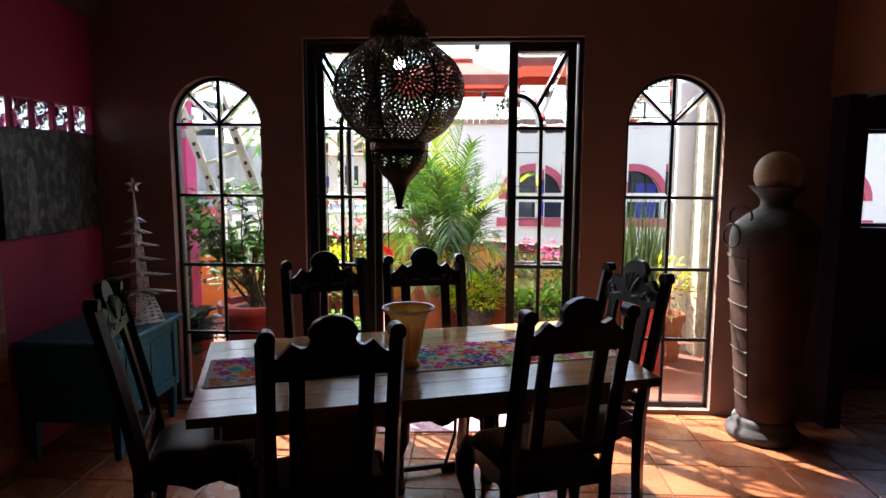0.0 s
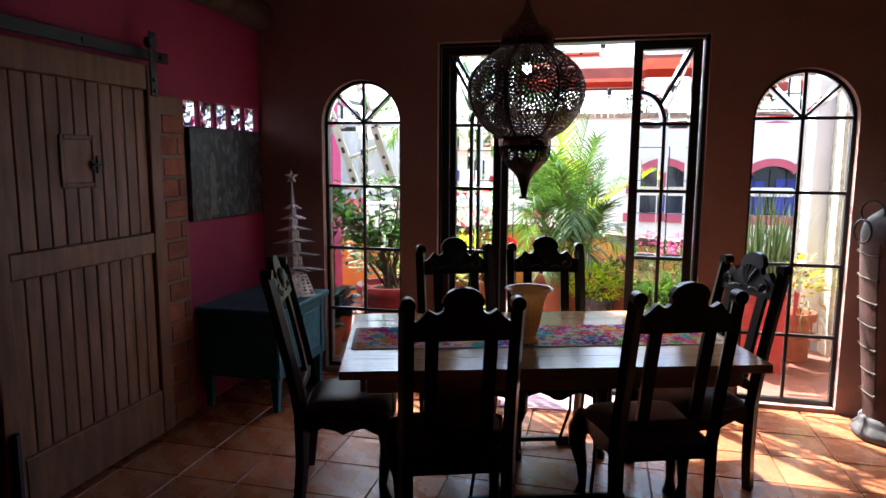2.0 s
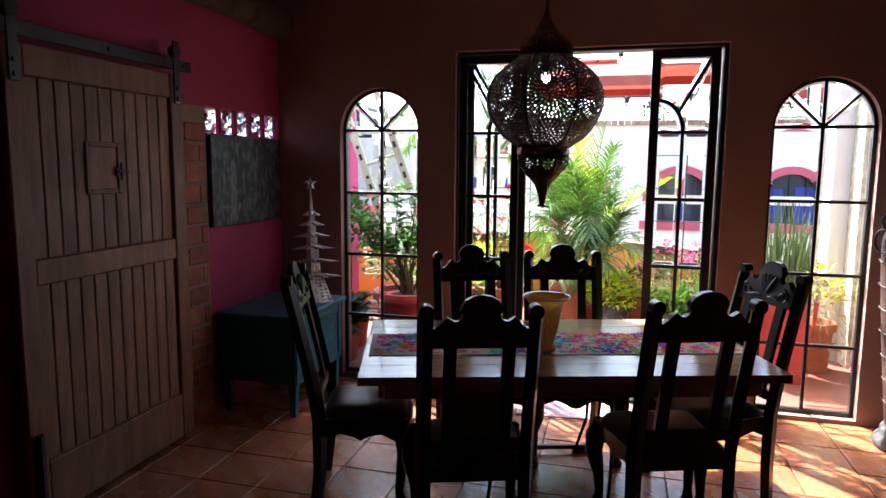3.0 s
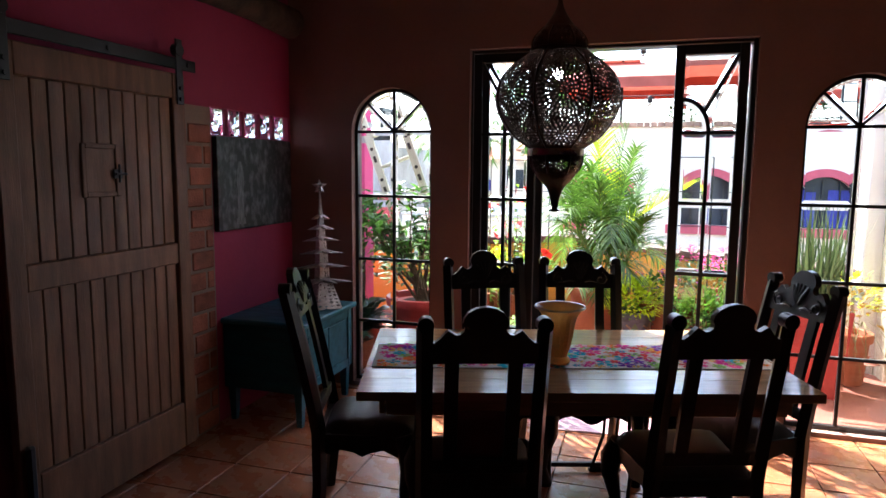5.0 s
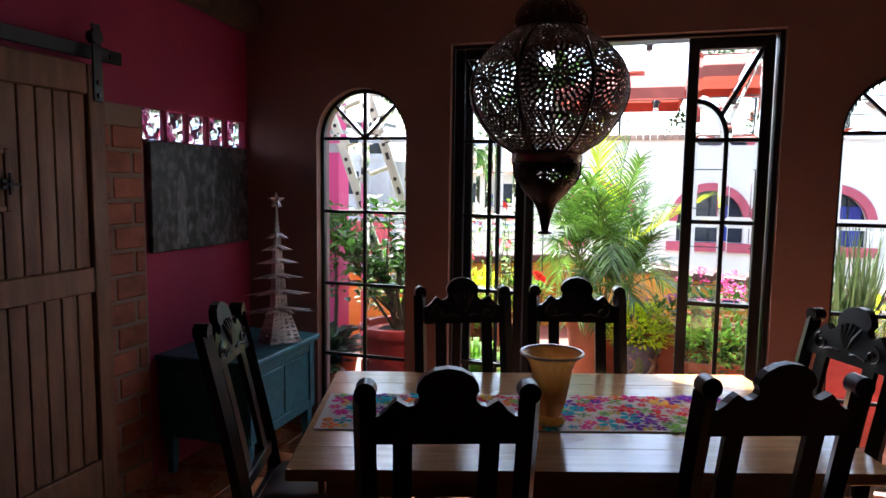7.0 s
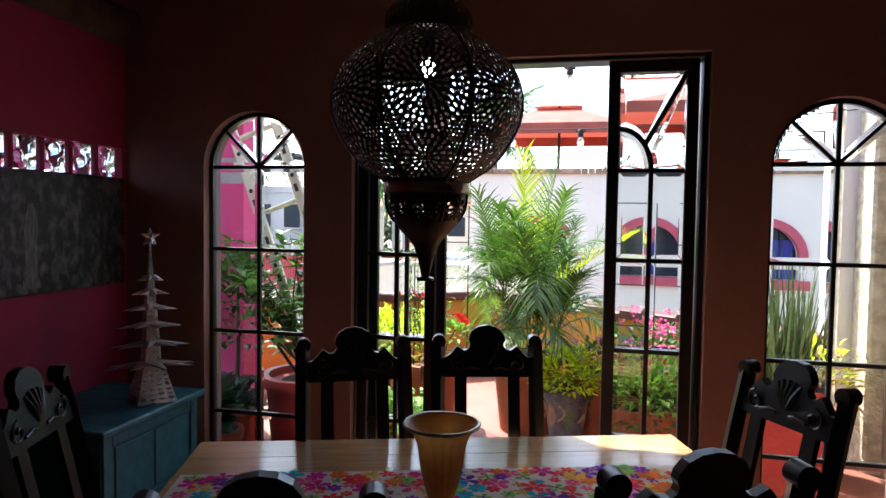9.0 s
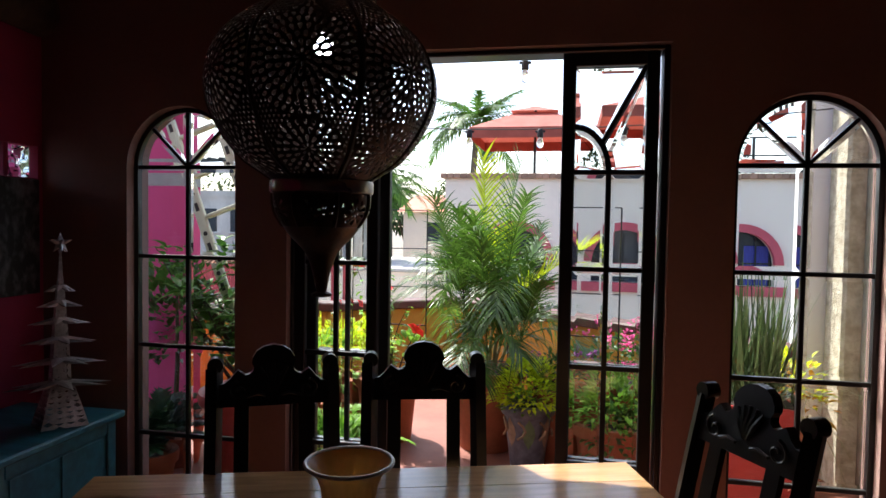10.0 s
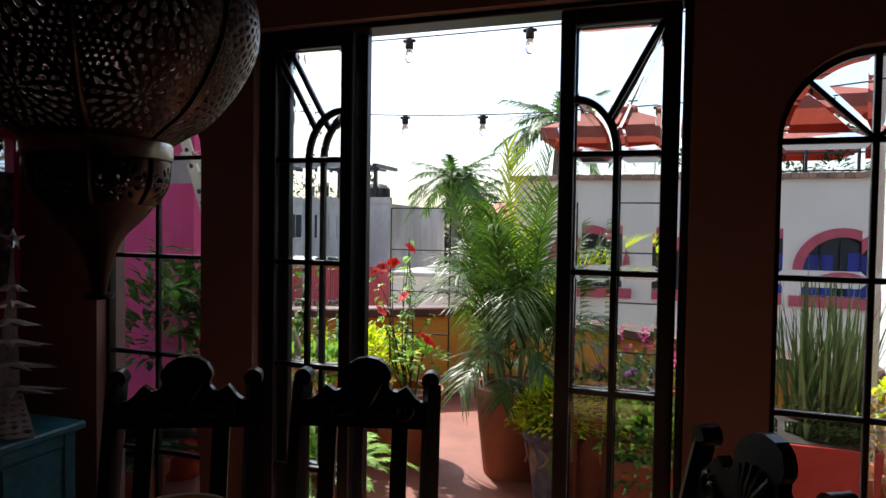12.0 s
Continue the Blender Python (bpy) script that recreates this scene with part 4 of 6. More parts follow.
for prof, w in ((globe, 0.006), (bowl, 0.005), (profile(TOPB, 14), 0.005)):
    vs, fs = [], []
    for r, z in prof:
        rr = r * 0.97 + 0.0015
        vs += [(rr, -w, z), (rr + 0.0045, 0, z), (rr, w, z)]
    for i in range(len(prof) - 1):
        fs += [(3 * i, 3 * i + 1, 3 * i + 4, 3 * i + 3), (3 * i + 1, 3 * i + 2, 3 * i + 5, 3 * i + 4)]
    rib_me = B().add(vs, fs).mesh("rib", M_LANTERN)
    for k in range(GORES):
        ob = part("rib", rib_me, M_LANTERN, lantern, m=pose(0, 0, 0, 0, 0, 360 * k / GORES))
        md = ob.modifiers.new("thickness", "SOLIDIFY")
        md.thickness = 0.003
part("light_bulb", B().ball((0, 0, 0.575), 0.022, 20, 12), glow("lit bulb", (0.85, 0.9, 1.0), 9.0), lantern, "lit white bulb")
chain = B()
z = 0.905
k = 0
while LZ + LK * z < ZC - 0.03:
    pts = []
    for i in range(13):
        a = 2 * math.pi * i / 12
        u, v = 0.009 * math.cos(a), 0.018 * math.sin(a)
        pts.append((u if k % 2 else 0, 0 if k % 2 else u, z + 0.018 + v))
    chain.tube(pts, 0.0025, 5, cap=False)
    z += 0.029
    k += 1
part("lamp_socket", B().lathe([(0.018, 0.602), (0.02, 0.64), (0.012, 0.70), (0.008, 0.80)], 16), M_LANTERN, lantern)
part("chain", chain, M_LANTERN, lantern)
ROSE = (ZC - LZ) / LK
part("ceiling_rose", B().lathe([(0.02, ROSE - 0.035), (0.05, ROSE - 0.02), (0.055, ROSE - 0.001)], 24), M_LANTERN, lantern)

# ---- cabinet and tin tree ----
cab = thing("sideboard", Matrix(), "teal painted wooden sideboard on short legs", "cabinet")
cx0, cx1, cy0, cy1 = XL + 0.01, -1.832, 3.50, 4.24
part("top", B().rbox(cx0, cx1 + 0.03, cy0 - 0.03, cy1 + 0.03, 0.665, 0.70, 0.008), M_TEAL, cab, smooth=False)
part("body", B().box(cx0 + 0.005, cx1 - 0.012, cy0, cy1, 0.23, 0.664), M_TEAL, cab, smooth=False)
for y in (cy0 + 0.006, cy1 - 0.066):
    part("stile", B().rbox(cx1 - 0.011, cx1, y, y + 0.06, 0.23, 0.664, 0.004), M_TEAL, cab, smooth=False)
for z0, z1 in ((0.23, 0.29), (0.60, 0.664)):
    part("rail", B().rbox(cx1 - 0.011, cx1 - 0.001, cy0 + 0.067, cy1 - 0.067, z0, z1, 0.004), M_TEAL, cab, smooth=False)
pd = B().rbox(cx1 - 0.011, cx1 - 0.004, cy0 + 0.09, (cy0 + cy1) / 2 - 0.006, 0.30, 0.59, 0.005)
part("panel", pd, M_TEAL, cab, smooth=False)
part("panel", B().rbox(cx1 - 0.011, cx1 - 0.004, (cy0 + cy1) / 2 + 0.006, cy1 - 0.09, 0.30, 0.59, 0.005), M_TEAL, cab, smooth=False)
for x in (cx0 + 0.05, cx1 - 0.045):
    for y in (cy0 + 0.04, cy1 - 0.04):
        part("leg", B().tube([(x, y, 0.229), (x, y, 0.0)], [0.028, 0.018], square=True), M_TEAL, cab, smooth=False)

TREE = pose(-1.925, 3.965, 0.7005, -2, -6, -35) @ Matrix.Diagonal((1.13, 1.13, 1.06, 1))
tree = thing("tin_tree", TREE, "punched tin tabletop tree with a star on top", "ornament")


def tin_column(w0, w1, z0, z1):
    """Four tapering sides pierced with rows of small openings."""
    bm = bmesh.new()
    holes = []
    n = max(2, int((z1 - z0) / 0.022))
    for s in range(4):
        ax, ay = (1, 0, -1, 0)[s], (0, 1, 0, -1)[s]
        rows = []
        for i in range(n + 1):
            k = i / n
            w, z = w0 + (w1 - w0) * k, z0 + (z1 - z0) * k
            rows.append([bm.verts.new((ax * w - ay * w * u, ay * w + ax * w * u, z)) for u in (-1, -0.5, 0, 0.5, 1)])
        for i in range(n):
            for j in range(4):
                holes.append(bm.faces.new((rows[i][j], rows[i][j + 1], rows[i + 1][j + 1], rows[i + 1][j])))
    bmesh.ops.poke(bm, faces=holes)
    kept = list(bm.faces)
    bmesh.ops.inset_individual(bm, faces=kept, thickness=0.0022)
    bmesh.ops.delete(bm, geom=kept[::3], context="FACES")
    me = bpy.data.meshes.new("column")
    bm.to_mesh(me)
    bm.free()
    me.materials.append(M_TIN)
    return me


part("base_column", tin_column(0.088, 0.044, 0.0, 0.18), M_TIN, tree)
cz, cw = 0.18, 0.036
for i in range(6):
    h = 0.10 - 0.008 * i
    part("column", tin_column(cw, cw - 0.004, cz, cz + h), M_TIN, tree)
    ln = 0.205 - 0.029 * i
    for k in range(8):
        a = 2 * math.pi * k / 8 + (0.39 if i % 2 else 0)
        c, s = math.cos(a), math.sin(a)
        w = 0.036 - 0.004 * i
        m = Matrix.Translation((0, 0, cz + 0.004)) @ Matrix.Rotation(a, 4, "Z")
        b = B().add([m @ Vector(p) for p in ((0.02, -w, 0.012), (0.02, w, 0.012), (ln, 0, -0.012), (0.03, 0, -0.012), (0.02, 0, 0.02))], [(0, 2, 4), (4, 2, 1), (0, 3, 2), (3, 1, 2)])
        part("branch", b, M_TIN, tree, smooth=False)
    cz, cw = cz + h, cw - 0.0045
part("spire", tin_column(cw, 0.003, cz, cz + 0.12), M_TIN, tree)
st = B()
pts = [((0.05 if k % 2 == 0 else 0.02) * math.sin(math.pi * k / 5), (0.05 if k % 2 == 0 else 0.02) * math.cos(math.pi * k / 5)) for k in range(10)]
zc = cz + 0.15
for turn in (0, 60, 120):
    c, s_ = math.cos(radians(turn)), math.sin(radians(turn))
    vs = [(x * c, x * s_, zc + y) for x, y in pts] + [(0.018 * s_, -0.018 * c, zc), (-0.018 * s_, 0.018 * c, zc)]
    st.add(vs, [(k, (k + 1) % 10, 10) for k in range(10)] + [((k + 1) % 10, k, 11) for k in range(10)])
part("star", st, M_TIN, tree, smooth=False)

# ---- urn ----
M_URN = mat("dark red leather-wrapped clay", (0.085, 0.036, 0.028), 0.6, var=0.2, big=6, fine=50, bump=0.5, dist=0.004)
M_URNTOP = mat("grey weathered clay", (0.07, 0.064, 0.07), 0.8, var=0.2, big=8, fine=50, bump=0.5, dist=0.004)
M_BALL = mat("cream stone ball", (0.48, 0.36, 0.22), 0.5, var=0.25, big=9, fine=50, tint=(0.36, 0.22, 0.11))
M_CORD = mat("dark hide cord", (0.09, 0.07, 0.055), 0.7, var=0.2, fine=90)
UX, UY = 1.962, 4.10
BODY = [(0.158, 0.134), (0.170, 0.25), (0.195, 0.5), (0.220, 0.75), (0.239, 1.0), (0.248, 1.144), (0.250, 1.23)]


def urn_radius(z):
    return float(np.interp(z, [p[1] for p in BODY], [p[0] for p in BODY]))


urn = thing("floor_urn", pose(UX, UY, 0), "tall leather-wrapped clay urn with iron rings", "urn")
part("body", B().lathe(profile(BODY, 30), 48), M_URN, urn)
part("shoulder", B().lathe(profile([(0.251, 1.225), (0.250, 1.27), (0.235, 1.323), (0.190, 1.372), (0.130, 1.415), (0.096, 1.44), (0.089, 1.475), (0.108, 1.51), (0.147, 1.55), (0.158, 1.562)], 30) + [(0.156, 1.568), (0.150, 1.567), (0.118, 1.556), (0.08, 1.523), (0.06, 1.47)], 48), M_URNTOP, urn, "grey clay shoulder and flared neck")
part("foot", B().lathe([(0.198, 0.0), (0.211, 0.015), (0.215, 0.035), (0.210, 0.055), (0.190, 0.078), (0.180, 0.095), (0.180, 0.115), (0.172, 0.128), (0.156, 0.137)], 48), M_URNTOP, urn, "grey moulded clay foot")
for k in range(7):
    z = 0.29 + 0.142 * k
    r = urn_radius(z) + 0.003
    pts = [(r * math.cos(radians(164 + 50 * i / 8)), r * math.sin(radians(164 + 50 * i / 8)), z - 0.012 * i / 8 + random.uniform(-0.002, 0.002)) for i in range(9)]
    b = B().tube(pts, 0.0042, 6)
    for q in (pts[0], pts[-1]):
        b.ball(q, 0.011, 8, 6)
    part("lacing", b, M_CORD, urn)
seam = [((urn_radius(z) + 0.001) * math.cos(radians(214)), (urn_radius(z) + 0.001) * math.sin(radians(214)), z) for z in np.linspace(0.2, 1.2, 21)]
part("seam", B().tube(seam, 0.004, 5), M_CORD, urn)
for az, rad, z, rr, turn in ((190, 0.225, 1.385, 0.066, 66), (184, 0.262, 1.268, 0.070, 40)):
    c = Vector((rad * math.cos(radians(az)), rad * math.sin(radians(az)), z))
    d = Vector((math.cos(radians(turn - 110)), math.sin(radians(turn - 110)), 0))
    part("ring", B().tube([c + (d * math.cos(2 * math.pi * i / 20) + Vector((0, 0, 1)) * math.sin(2 * math.pi * i / 20)) * rr for i in range(21)], 0.007, 6, cap=False), M_IRON, urn)
tagged(part("stone_ball", B().ball((0, 0, 0), 0.138, 28, 18), M_BALL, m=pose(UX, UY, 1.636)), "cream stone ball resting on the urn's mouth", "ball")

M_RUG = mat("woven rag rug cotton", (0.62, 0.50, 0.52), 0.95, var=0.2, big=12, fine=160, bump=0.6, tint=(0.30, 0.10, 0.20), stretch=(0.6, 9, 1))
rug = thing("door_mat", pose(0.0, 4.2, 0.0, 0, 0, 4), "pale striped rag rug with fringes by the door", "rug")
part("weave", B().rbox(-0.46, 0.42, -0.17, 0.16, 0.001, 0.011, 0.003), M_RUG, rug, smooth=False)
for s_ in (-1, 1):
    fr = B()
    for i in range(22):
        y = -0.16 + 0.31 * i / 21
        x = 0.42 if s_ > 0 else -0.46
        fr.strap((x, y, 0.006), (s_, random.uniform(-0.4, 0.4), 0.0), random.uniform(0.03, 0.05), 0.005, 0.08, n=2)
    part("fringe", fr, M_RUG, rug, smooth=False, fix=False)

# ---- terrace and beyond ----
M_LEAF = mat("green leaf", (0.085, 0.19, 0.03), 0.45, var=0.15, big=8, fine=60, bump=0, island=0.4, trans=0.45)
M_BROAD = mat("broad green leaf", (0.10, 0.24, 0.035), 0.35, var=0.15, big=8, fine=60, bump=0, island=0.45, trans=0.5)
M_DARKLEAF = mat("dark glossy leaf", (0.028, 0.07, 0.02), 0.35, var=0.15, big=8, fine=60, bump=0, island=0.45, trans=0.25)
M_PALM = mat("areca palm leaf", (0.085, 0.18, 0.022), 0.4, var=0.15, big=6, fine=60, bump=0, island=0.4, trans=0.4)
M_LIME = mat("yellow-green leaf", (0.62, 0.74, 0.02), 0.5, var=0.1, big=8, fine=60, bump=0, island=0.3, trans=0.55)
M_FERN = mat("fern green leaf", (0.24, 0.46, 0.05), 0.5, var=0.12, big=8, fine=60, bump=0, island=0.35, trans=0.35)
M_REED = mat("grey-green strap leaf", (0.10, 0.15, 0.055), 0.4, var=0.15, big=8, fine=60, bump=0, island=0.4, trans=0.2)
M_FARTREE = mat("distant foliage", (0.05, 0.09, 0.025), 0.7, var=0.2, big=1, fine=8, bump=0, island=0.4, trans=0.2)
M_PETAL = mat("red hibiscus petal", (0.62, 0.02, 0.02), 0.6, var=0.1, bump=0, island=0.2, trans=0.3)
M_MAGENTA = mat("pink bloom petal", (0.80, 0.06, 0.30), 0.6, var=0.1, bump=0, island=0.3, trans=0.3)
M_STEM = mat("brown plant stem", (0.10, 0.075, 0.04), 0.8, var=0.2, fine=50)
M_CANE = mat("pale palm cane", (0.26, 0.24, 0.10), 0.6, var=0.2, fine=50)
M_TRUNK = mat("grey palm trunk", (0.20, 0.17, 0.14), 0.9, var=0.2, big=2, fine=20, bump=0.5)


def spray(spread, up):
    a = random.uniform(0, 2 * math.pi)
    return Vector((spread * math.cos(a), spread * math.sin(a), up))


tagged(part("ground", B().box(-300, 300, YO - 3, 600, -3.7, -3.5), mat("dusty town ground", (0.20, 0.17, 0.13), 0.9, var=0.2, big=0.3, fine=4), smooth=False), "dusty ground far below the terrace", "ground", kind=S)
me_pts = [(-5.5, YO), (2.24, YO), (2.24, 6.0), (-0.72, 8.6), (-5.5, 5.6)]
k = len(me_pts)
tb = B().add([(x, y, z) for z in (-0.25, -0.02) for x, y in me_pts], [tuple(range(k))[::-1], tuple(range(k, 2 * k))] + [(i, (i + 1) % k, k + (i + 1) % k, k + i) for i in range(k)])
tagged(part("terrace_floor", tb, M_TERRACE, smooth=False), "red painted terrace floor", "floor", kind=S)


def parapet(a, b, name):
    a, b = Vector((*a, 0)), Vector((*b, 0))
    L, ang = (b - a).length, math.atan2(b.y - a.y, b.x - a.x)
    m = Matrix.Translation(a) @ Matrix.Rotation(ang, 4, "Z")
    w = thing(name, m, "ochre painted terrace parapet with a brown cap", "parapet", kind=S)
    part("parapet_wall", B().box(0, L, -0.08, 0.08, -0.25, 0.76), M_OCHRE, w, smooth=False)
    part("cap", B().rbox(-0.08, L + 0.08, -0.13, 0.13, 0.762, 0.85, 0.012), M_CAP, w, smooth=False)


parapet((-0.72, 8.5), (1.93, 6.36), "parapet_1")
parapet((-5.4, 5.6), (-0.80, 8.5), "parapet_2")
M_MOTTLE = mat("mottled rough render", (0.52, 0.47, 0.36), 0.95, var=0.2, big=14, fine=45, bump=0.9, dist=0.012, tint=(0.30, 0.26, 0.18))
tagged(part("corner_pillar", B().rbox(2.13, XR + 0.19, 5.895, 6.20, -0.1, 2.6, 0.02), M_MOTTLE, smooth=False), "mottled rough-rendered corner pillar", "pillar", kind=S)
M_PIER = mat("white painted pier render", (0.80, 0.80, 0.80), 0.85, var=0.06, big=1.5, fine=25, bump=0.25)
tagged(part("end_pier", B().rbox(1.99, XR + 0.19, 6.205, 6.45, -0.1, 3.4, 0.015), M_PIER, smooth=False), "white painted pier at the end of the parapet", "pillar", kind=S)
M_PINKOUT = mat("bright pink wall paint", (0.70, 0.07, 0.22), 0.8, var=0.08, big=1.2, fine=30)
tagged(part("wall_pink", B().box(-5.4, -2.36, 5.68, 5.88, -0.1, 1.92).box(-5.4, -2.37, 5.70, 5.86, 2.121, 3.3), M_PINKOUT, smooth=False), "bright pink terrace side wall", "wall", kind=S)
tagged(part("wall_grey_band", B().box(-5.4, -2.35, 5.69, 5.87, 1.921, 2.12), mat("grey cement band", (0.42, 0.40, 0.38), 0.9, var=0.15), smooth=False), "grey cement band on the pink wall", "wall", kind=S)

# wooden ladder leaning outside
M_LADDER = mat("pale yellow ladder wood", (0.72, 0.70, 0.52), 0.6, var=0.15, big=3, fine=40, stretch=(5, 5, 1))
# dark discs and plates paint the shade of the holes in the rails
M_DARKHOLE = mat("shade in ladder holes", (0.03, 0.025, 0.02), 0.7)
lad = thing("ladder", pose(-1.57, 5.62, -0.02) @ Matrix.Rotation(radians(-20), 4, "Y"), "pale wooden stepladder leaning on the terrace", "ladder")
for x in (0, 0.36):
    rl = part("side_rail", B().rbox(x - 0.038, x + 0.038, -0.016, 0.016, 0.02, 3.1, 0.006), M_LADDER, lad, smooth=False)
    for i in range(8):
        part("rail_hole_shade", B().tube([(x, -0.019, 0.5 + 0.3 * i), (x, -0.0165, 0.5 + 0.3 * i)], 0.017, 10), M_DARKHOLE, rl)
        part("rail_hole_shade", B().rbox(x - 0.014, x + 0.014, -0.02, -0.0165, 0.37 + 0.3 * i, 0.43 + 0.3 * i, 0.001), M_DARKHOLE, rl)
for i in range(9):
    part("rung", B().rbox(0.039, 0.321, -0.025, 0.045, 0.3 + 0.3 * i, 0.325 + 0.3 * i, 0.004), M_LADDER, lad, smooth=False)


# ---- potted plants ----
def pot(root, r0, r1, h, material, rim=0.03):
    prof = [(r0, 0), (r0 + 0.004, 0.02), (r1 * 0.985, h - 0.075), (r1 + rim, h - 0.07), (r1 + rim + 0.006, h - 0.02), (r1 + rim, h), (r1 - 0.02, h), (r1 - 0.03, h - 0.05)]
    part("pot", B().lathe(prof, 40), material, root)
    part("soil", B().lathe([(r1 - 0.028, h - 0.06), (r1 * 0.5, h - 0.045), (0.001, h - 0.04)], 24), M_SOIL, root)


def areca(root, h0, n_canes, per_cane, length):
    """A clump of canes, each with its own crown of arching fronds."""
    for c in range(n_canes):
        a, o = c * 2.4 + 0.6, 0.05 + 0.17 * math.sqrt((c + 0.3) / n_canes)
        foot = Vector((0.5 * o * math.cos(a), 0.5 * o * math.sin(a), h0 - 0.05))
        top = Vector((1.35 * o * math.cos(a), 1.35 * o * math.sin(a), h0 + random.uniform(0.18, 0.62)))
        part("cane", B().tube([foot, foot.lerp(top, 0.5) + Vector((0, 0, 0.02)), top], [0.015, 0.013, 0.009], 7), M_CANE, root, "pale ringed cane")
        for i in range(per_cane):
            k = (i + 0.5) / per_cane
            turn = a + i * 2.4 + random.uniform(-0.4, 0.4)
            d = Vector((math.cos(a) * 0.2 + math.cos(turn) * (0.12 + 0.6 * k), math.sin(a) * 0.2 + math.sin(turn) * (0.12 + 0.6 * k), 1.1 - 0.3 * k))
            L = length * random.uniform(0.75, 1.1) * (1 - 0.2 * k)
            part("frond", B().frond(top, d, L, (0.15 + 0.75 * k) * random.uniform(0.7, 1.25), 26, 0.33 * random.uniform(0.8, 1.1), 0.0125, 0.5, 0.22, 0.25), M_PALM, root, smooth=False, fix=False)
    for i in range(7):
        a = i * 2.4
        part("frond", B().frond((0.1 * math.cos(a), 0.1 * math.sin(a), h0 + 0.05), (math.cos(a), math.sin(a), 0.75), random.uniform(0.4, 0.58), 0.6, 20, 0.24, 0.013, 0.4, 0.25, 0.15), M_PALM, root, smooth=False, fix=False)


p1 = thing("potted_palm", pose(-0.19, 6.27, -0.02), "areca palm with arching fronds in a terracotta pot", "potted plant")
pot(p1, 0.20, 0.265, 0.60, M_POT)
areca(p1, 0.57, 9, 6, 1.08)
for i, (dx, dy) in enumerate(((-0.03, -0.05), (0.10, -0.02), (0.32, -0.1))):
    part("frond", B().frond((0.02, -0.02, 1.0), (dx, dy, 0.62 if i < 2 else 0.3), 1.35 - 0.3 * (i == 2), 0.12, 32, 0.34, 0.014, 0.25, 0.25, 0.35), M_LIME if i != 1 else M_PALM, p1, "young yellow-green frond", smooth=False, fix=False)


def leafy_mound(root, c, rx, rz, n, size, material, name="foliage"):
    """Many small leaves over an uneven mound."""
    b = B()
    for _ in range(n):
        a, e = random.uniform(0, 2 * math.pi), math.acos(random.uniform(-0.15, 1))
        r = random.uniform(0.55, 1.0) ** 0.6 * (1 + 0.18 * math.sin(3 * a + 1.3) * math.sin(2 * e))
        d = Vector((math.sin(e) * math.cos(a), math.sin(e) * math.sin(a), math.cos(e)))
        p = Vector(c) + Vector((d.x * rx, d.y * rx, d.z * rz)) * r
        b.leaf(p, d + spray(0.7, 0.35) * random.random(), size * random.uniform(0.6, 1.2), size * 0.45, random.uniform(0.1, 0.7))
    ob = part(name, b, material, root, smooth=False, fix=False)
    ob["kind"] = "stuff"
    return ob


M_SLATE = mat("slate blue glazed mosaic", (0.13, 0.14, 0.19), 0.35, var=0.25, big=16, fine=40)
M_MOSAIC = mat("earthen mosaic tile", (0.34, 0.22, 0.14), 0.45, var=0.25, big=20, fine=40, island=0.3)
M_MOSGREEN = mat("green mosaic tile", (0.14, 0.22, 0.10), 0.4, var=0.25, big=20, fine=40, island=0.3)
p2 = thing("mosaic_planter", pose(0.15, 5.85, -0.02), "slate blue mosaic pot with leaf motifs and a lime shrub", "potted plant")
pot(p2, 0.11, 0.165, 0.47, M_SLATE, 0.02)
for k in range(7):
    a = 2 * math.pi * k / 7 + 0.35
    b = B()
    loop = [(0, -0.10), (0.03, -0.05), (0.045, 0.0), (0.036, 0.05), (0.012, 0.09), (0, 0.11), (-0.012, 0.09), (-0.036, 0.05), (-0.045, 0.0), (-0.03, -0.05)]
    ring = []
    for x, z in loop:
        zz = 0.28 + z
        r = 0.114 + (0.162 - 0.114) * zz / 0.4 + 0.004
        t = a + x / r
        ring.append((r * math.cos(t), r * math.sin(t), zz))
    r = 0.114 + 0.048 * 0.28 / 0.4 + 0.008
    b.add(ring + [(r * math.cos(a), r * math.sin(a), 0.28)], [(q, (q + 1) % 10, 10) for q in range(10)])
    part("leaf_motif", b, M_MOSGREEN if k % 2 else M_MOSAIC, p2, "raised mosaic leaf", smooth=False)
    band = [((0.168) * math.cos(a + 0.45 + 0.3 * math.sin(i * 0.8)), 0.168 * math.sin(a + 0.45 + 0.3 * math.sin(i * 0.8)), 0.37 - 0.03 * i) for i in range(5)]
    part("vine_motif", B().tube(band, 0.009, 5), M_MOSAIC, p2)
leafy_mound(p2, (0, 0, 0.51), 0.25, 0.25, 1000, 0.055, M_LIME)
leafy_mound(p2, (0, 0, 0.44), 0.17, 0.10, 160, 0.06, M_FERN, "under_foliage")

p3 = thing("hibiscus", pose(-0.98, 6.28, -0.02), "red hibiscus on a wire trellis in a terracotta pot", "potted plant")
pot(p3, 0.19, 0.235, 0.50, M_POT)
stems, lv = B(), B()
blooms = []
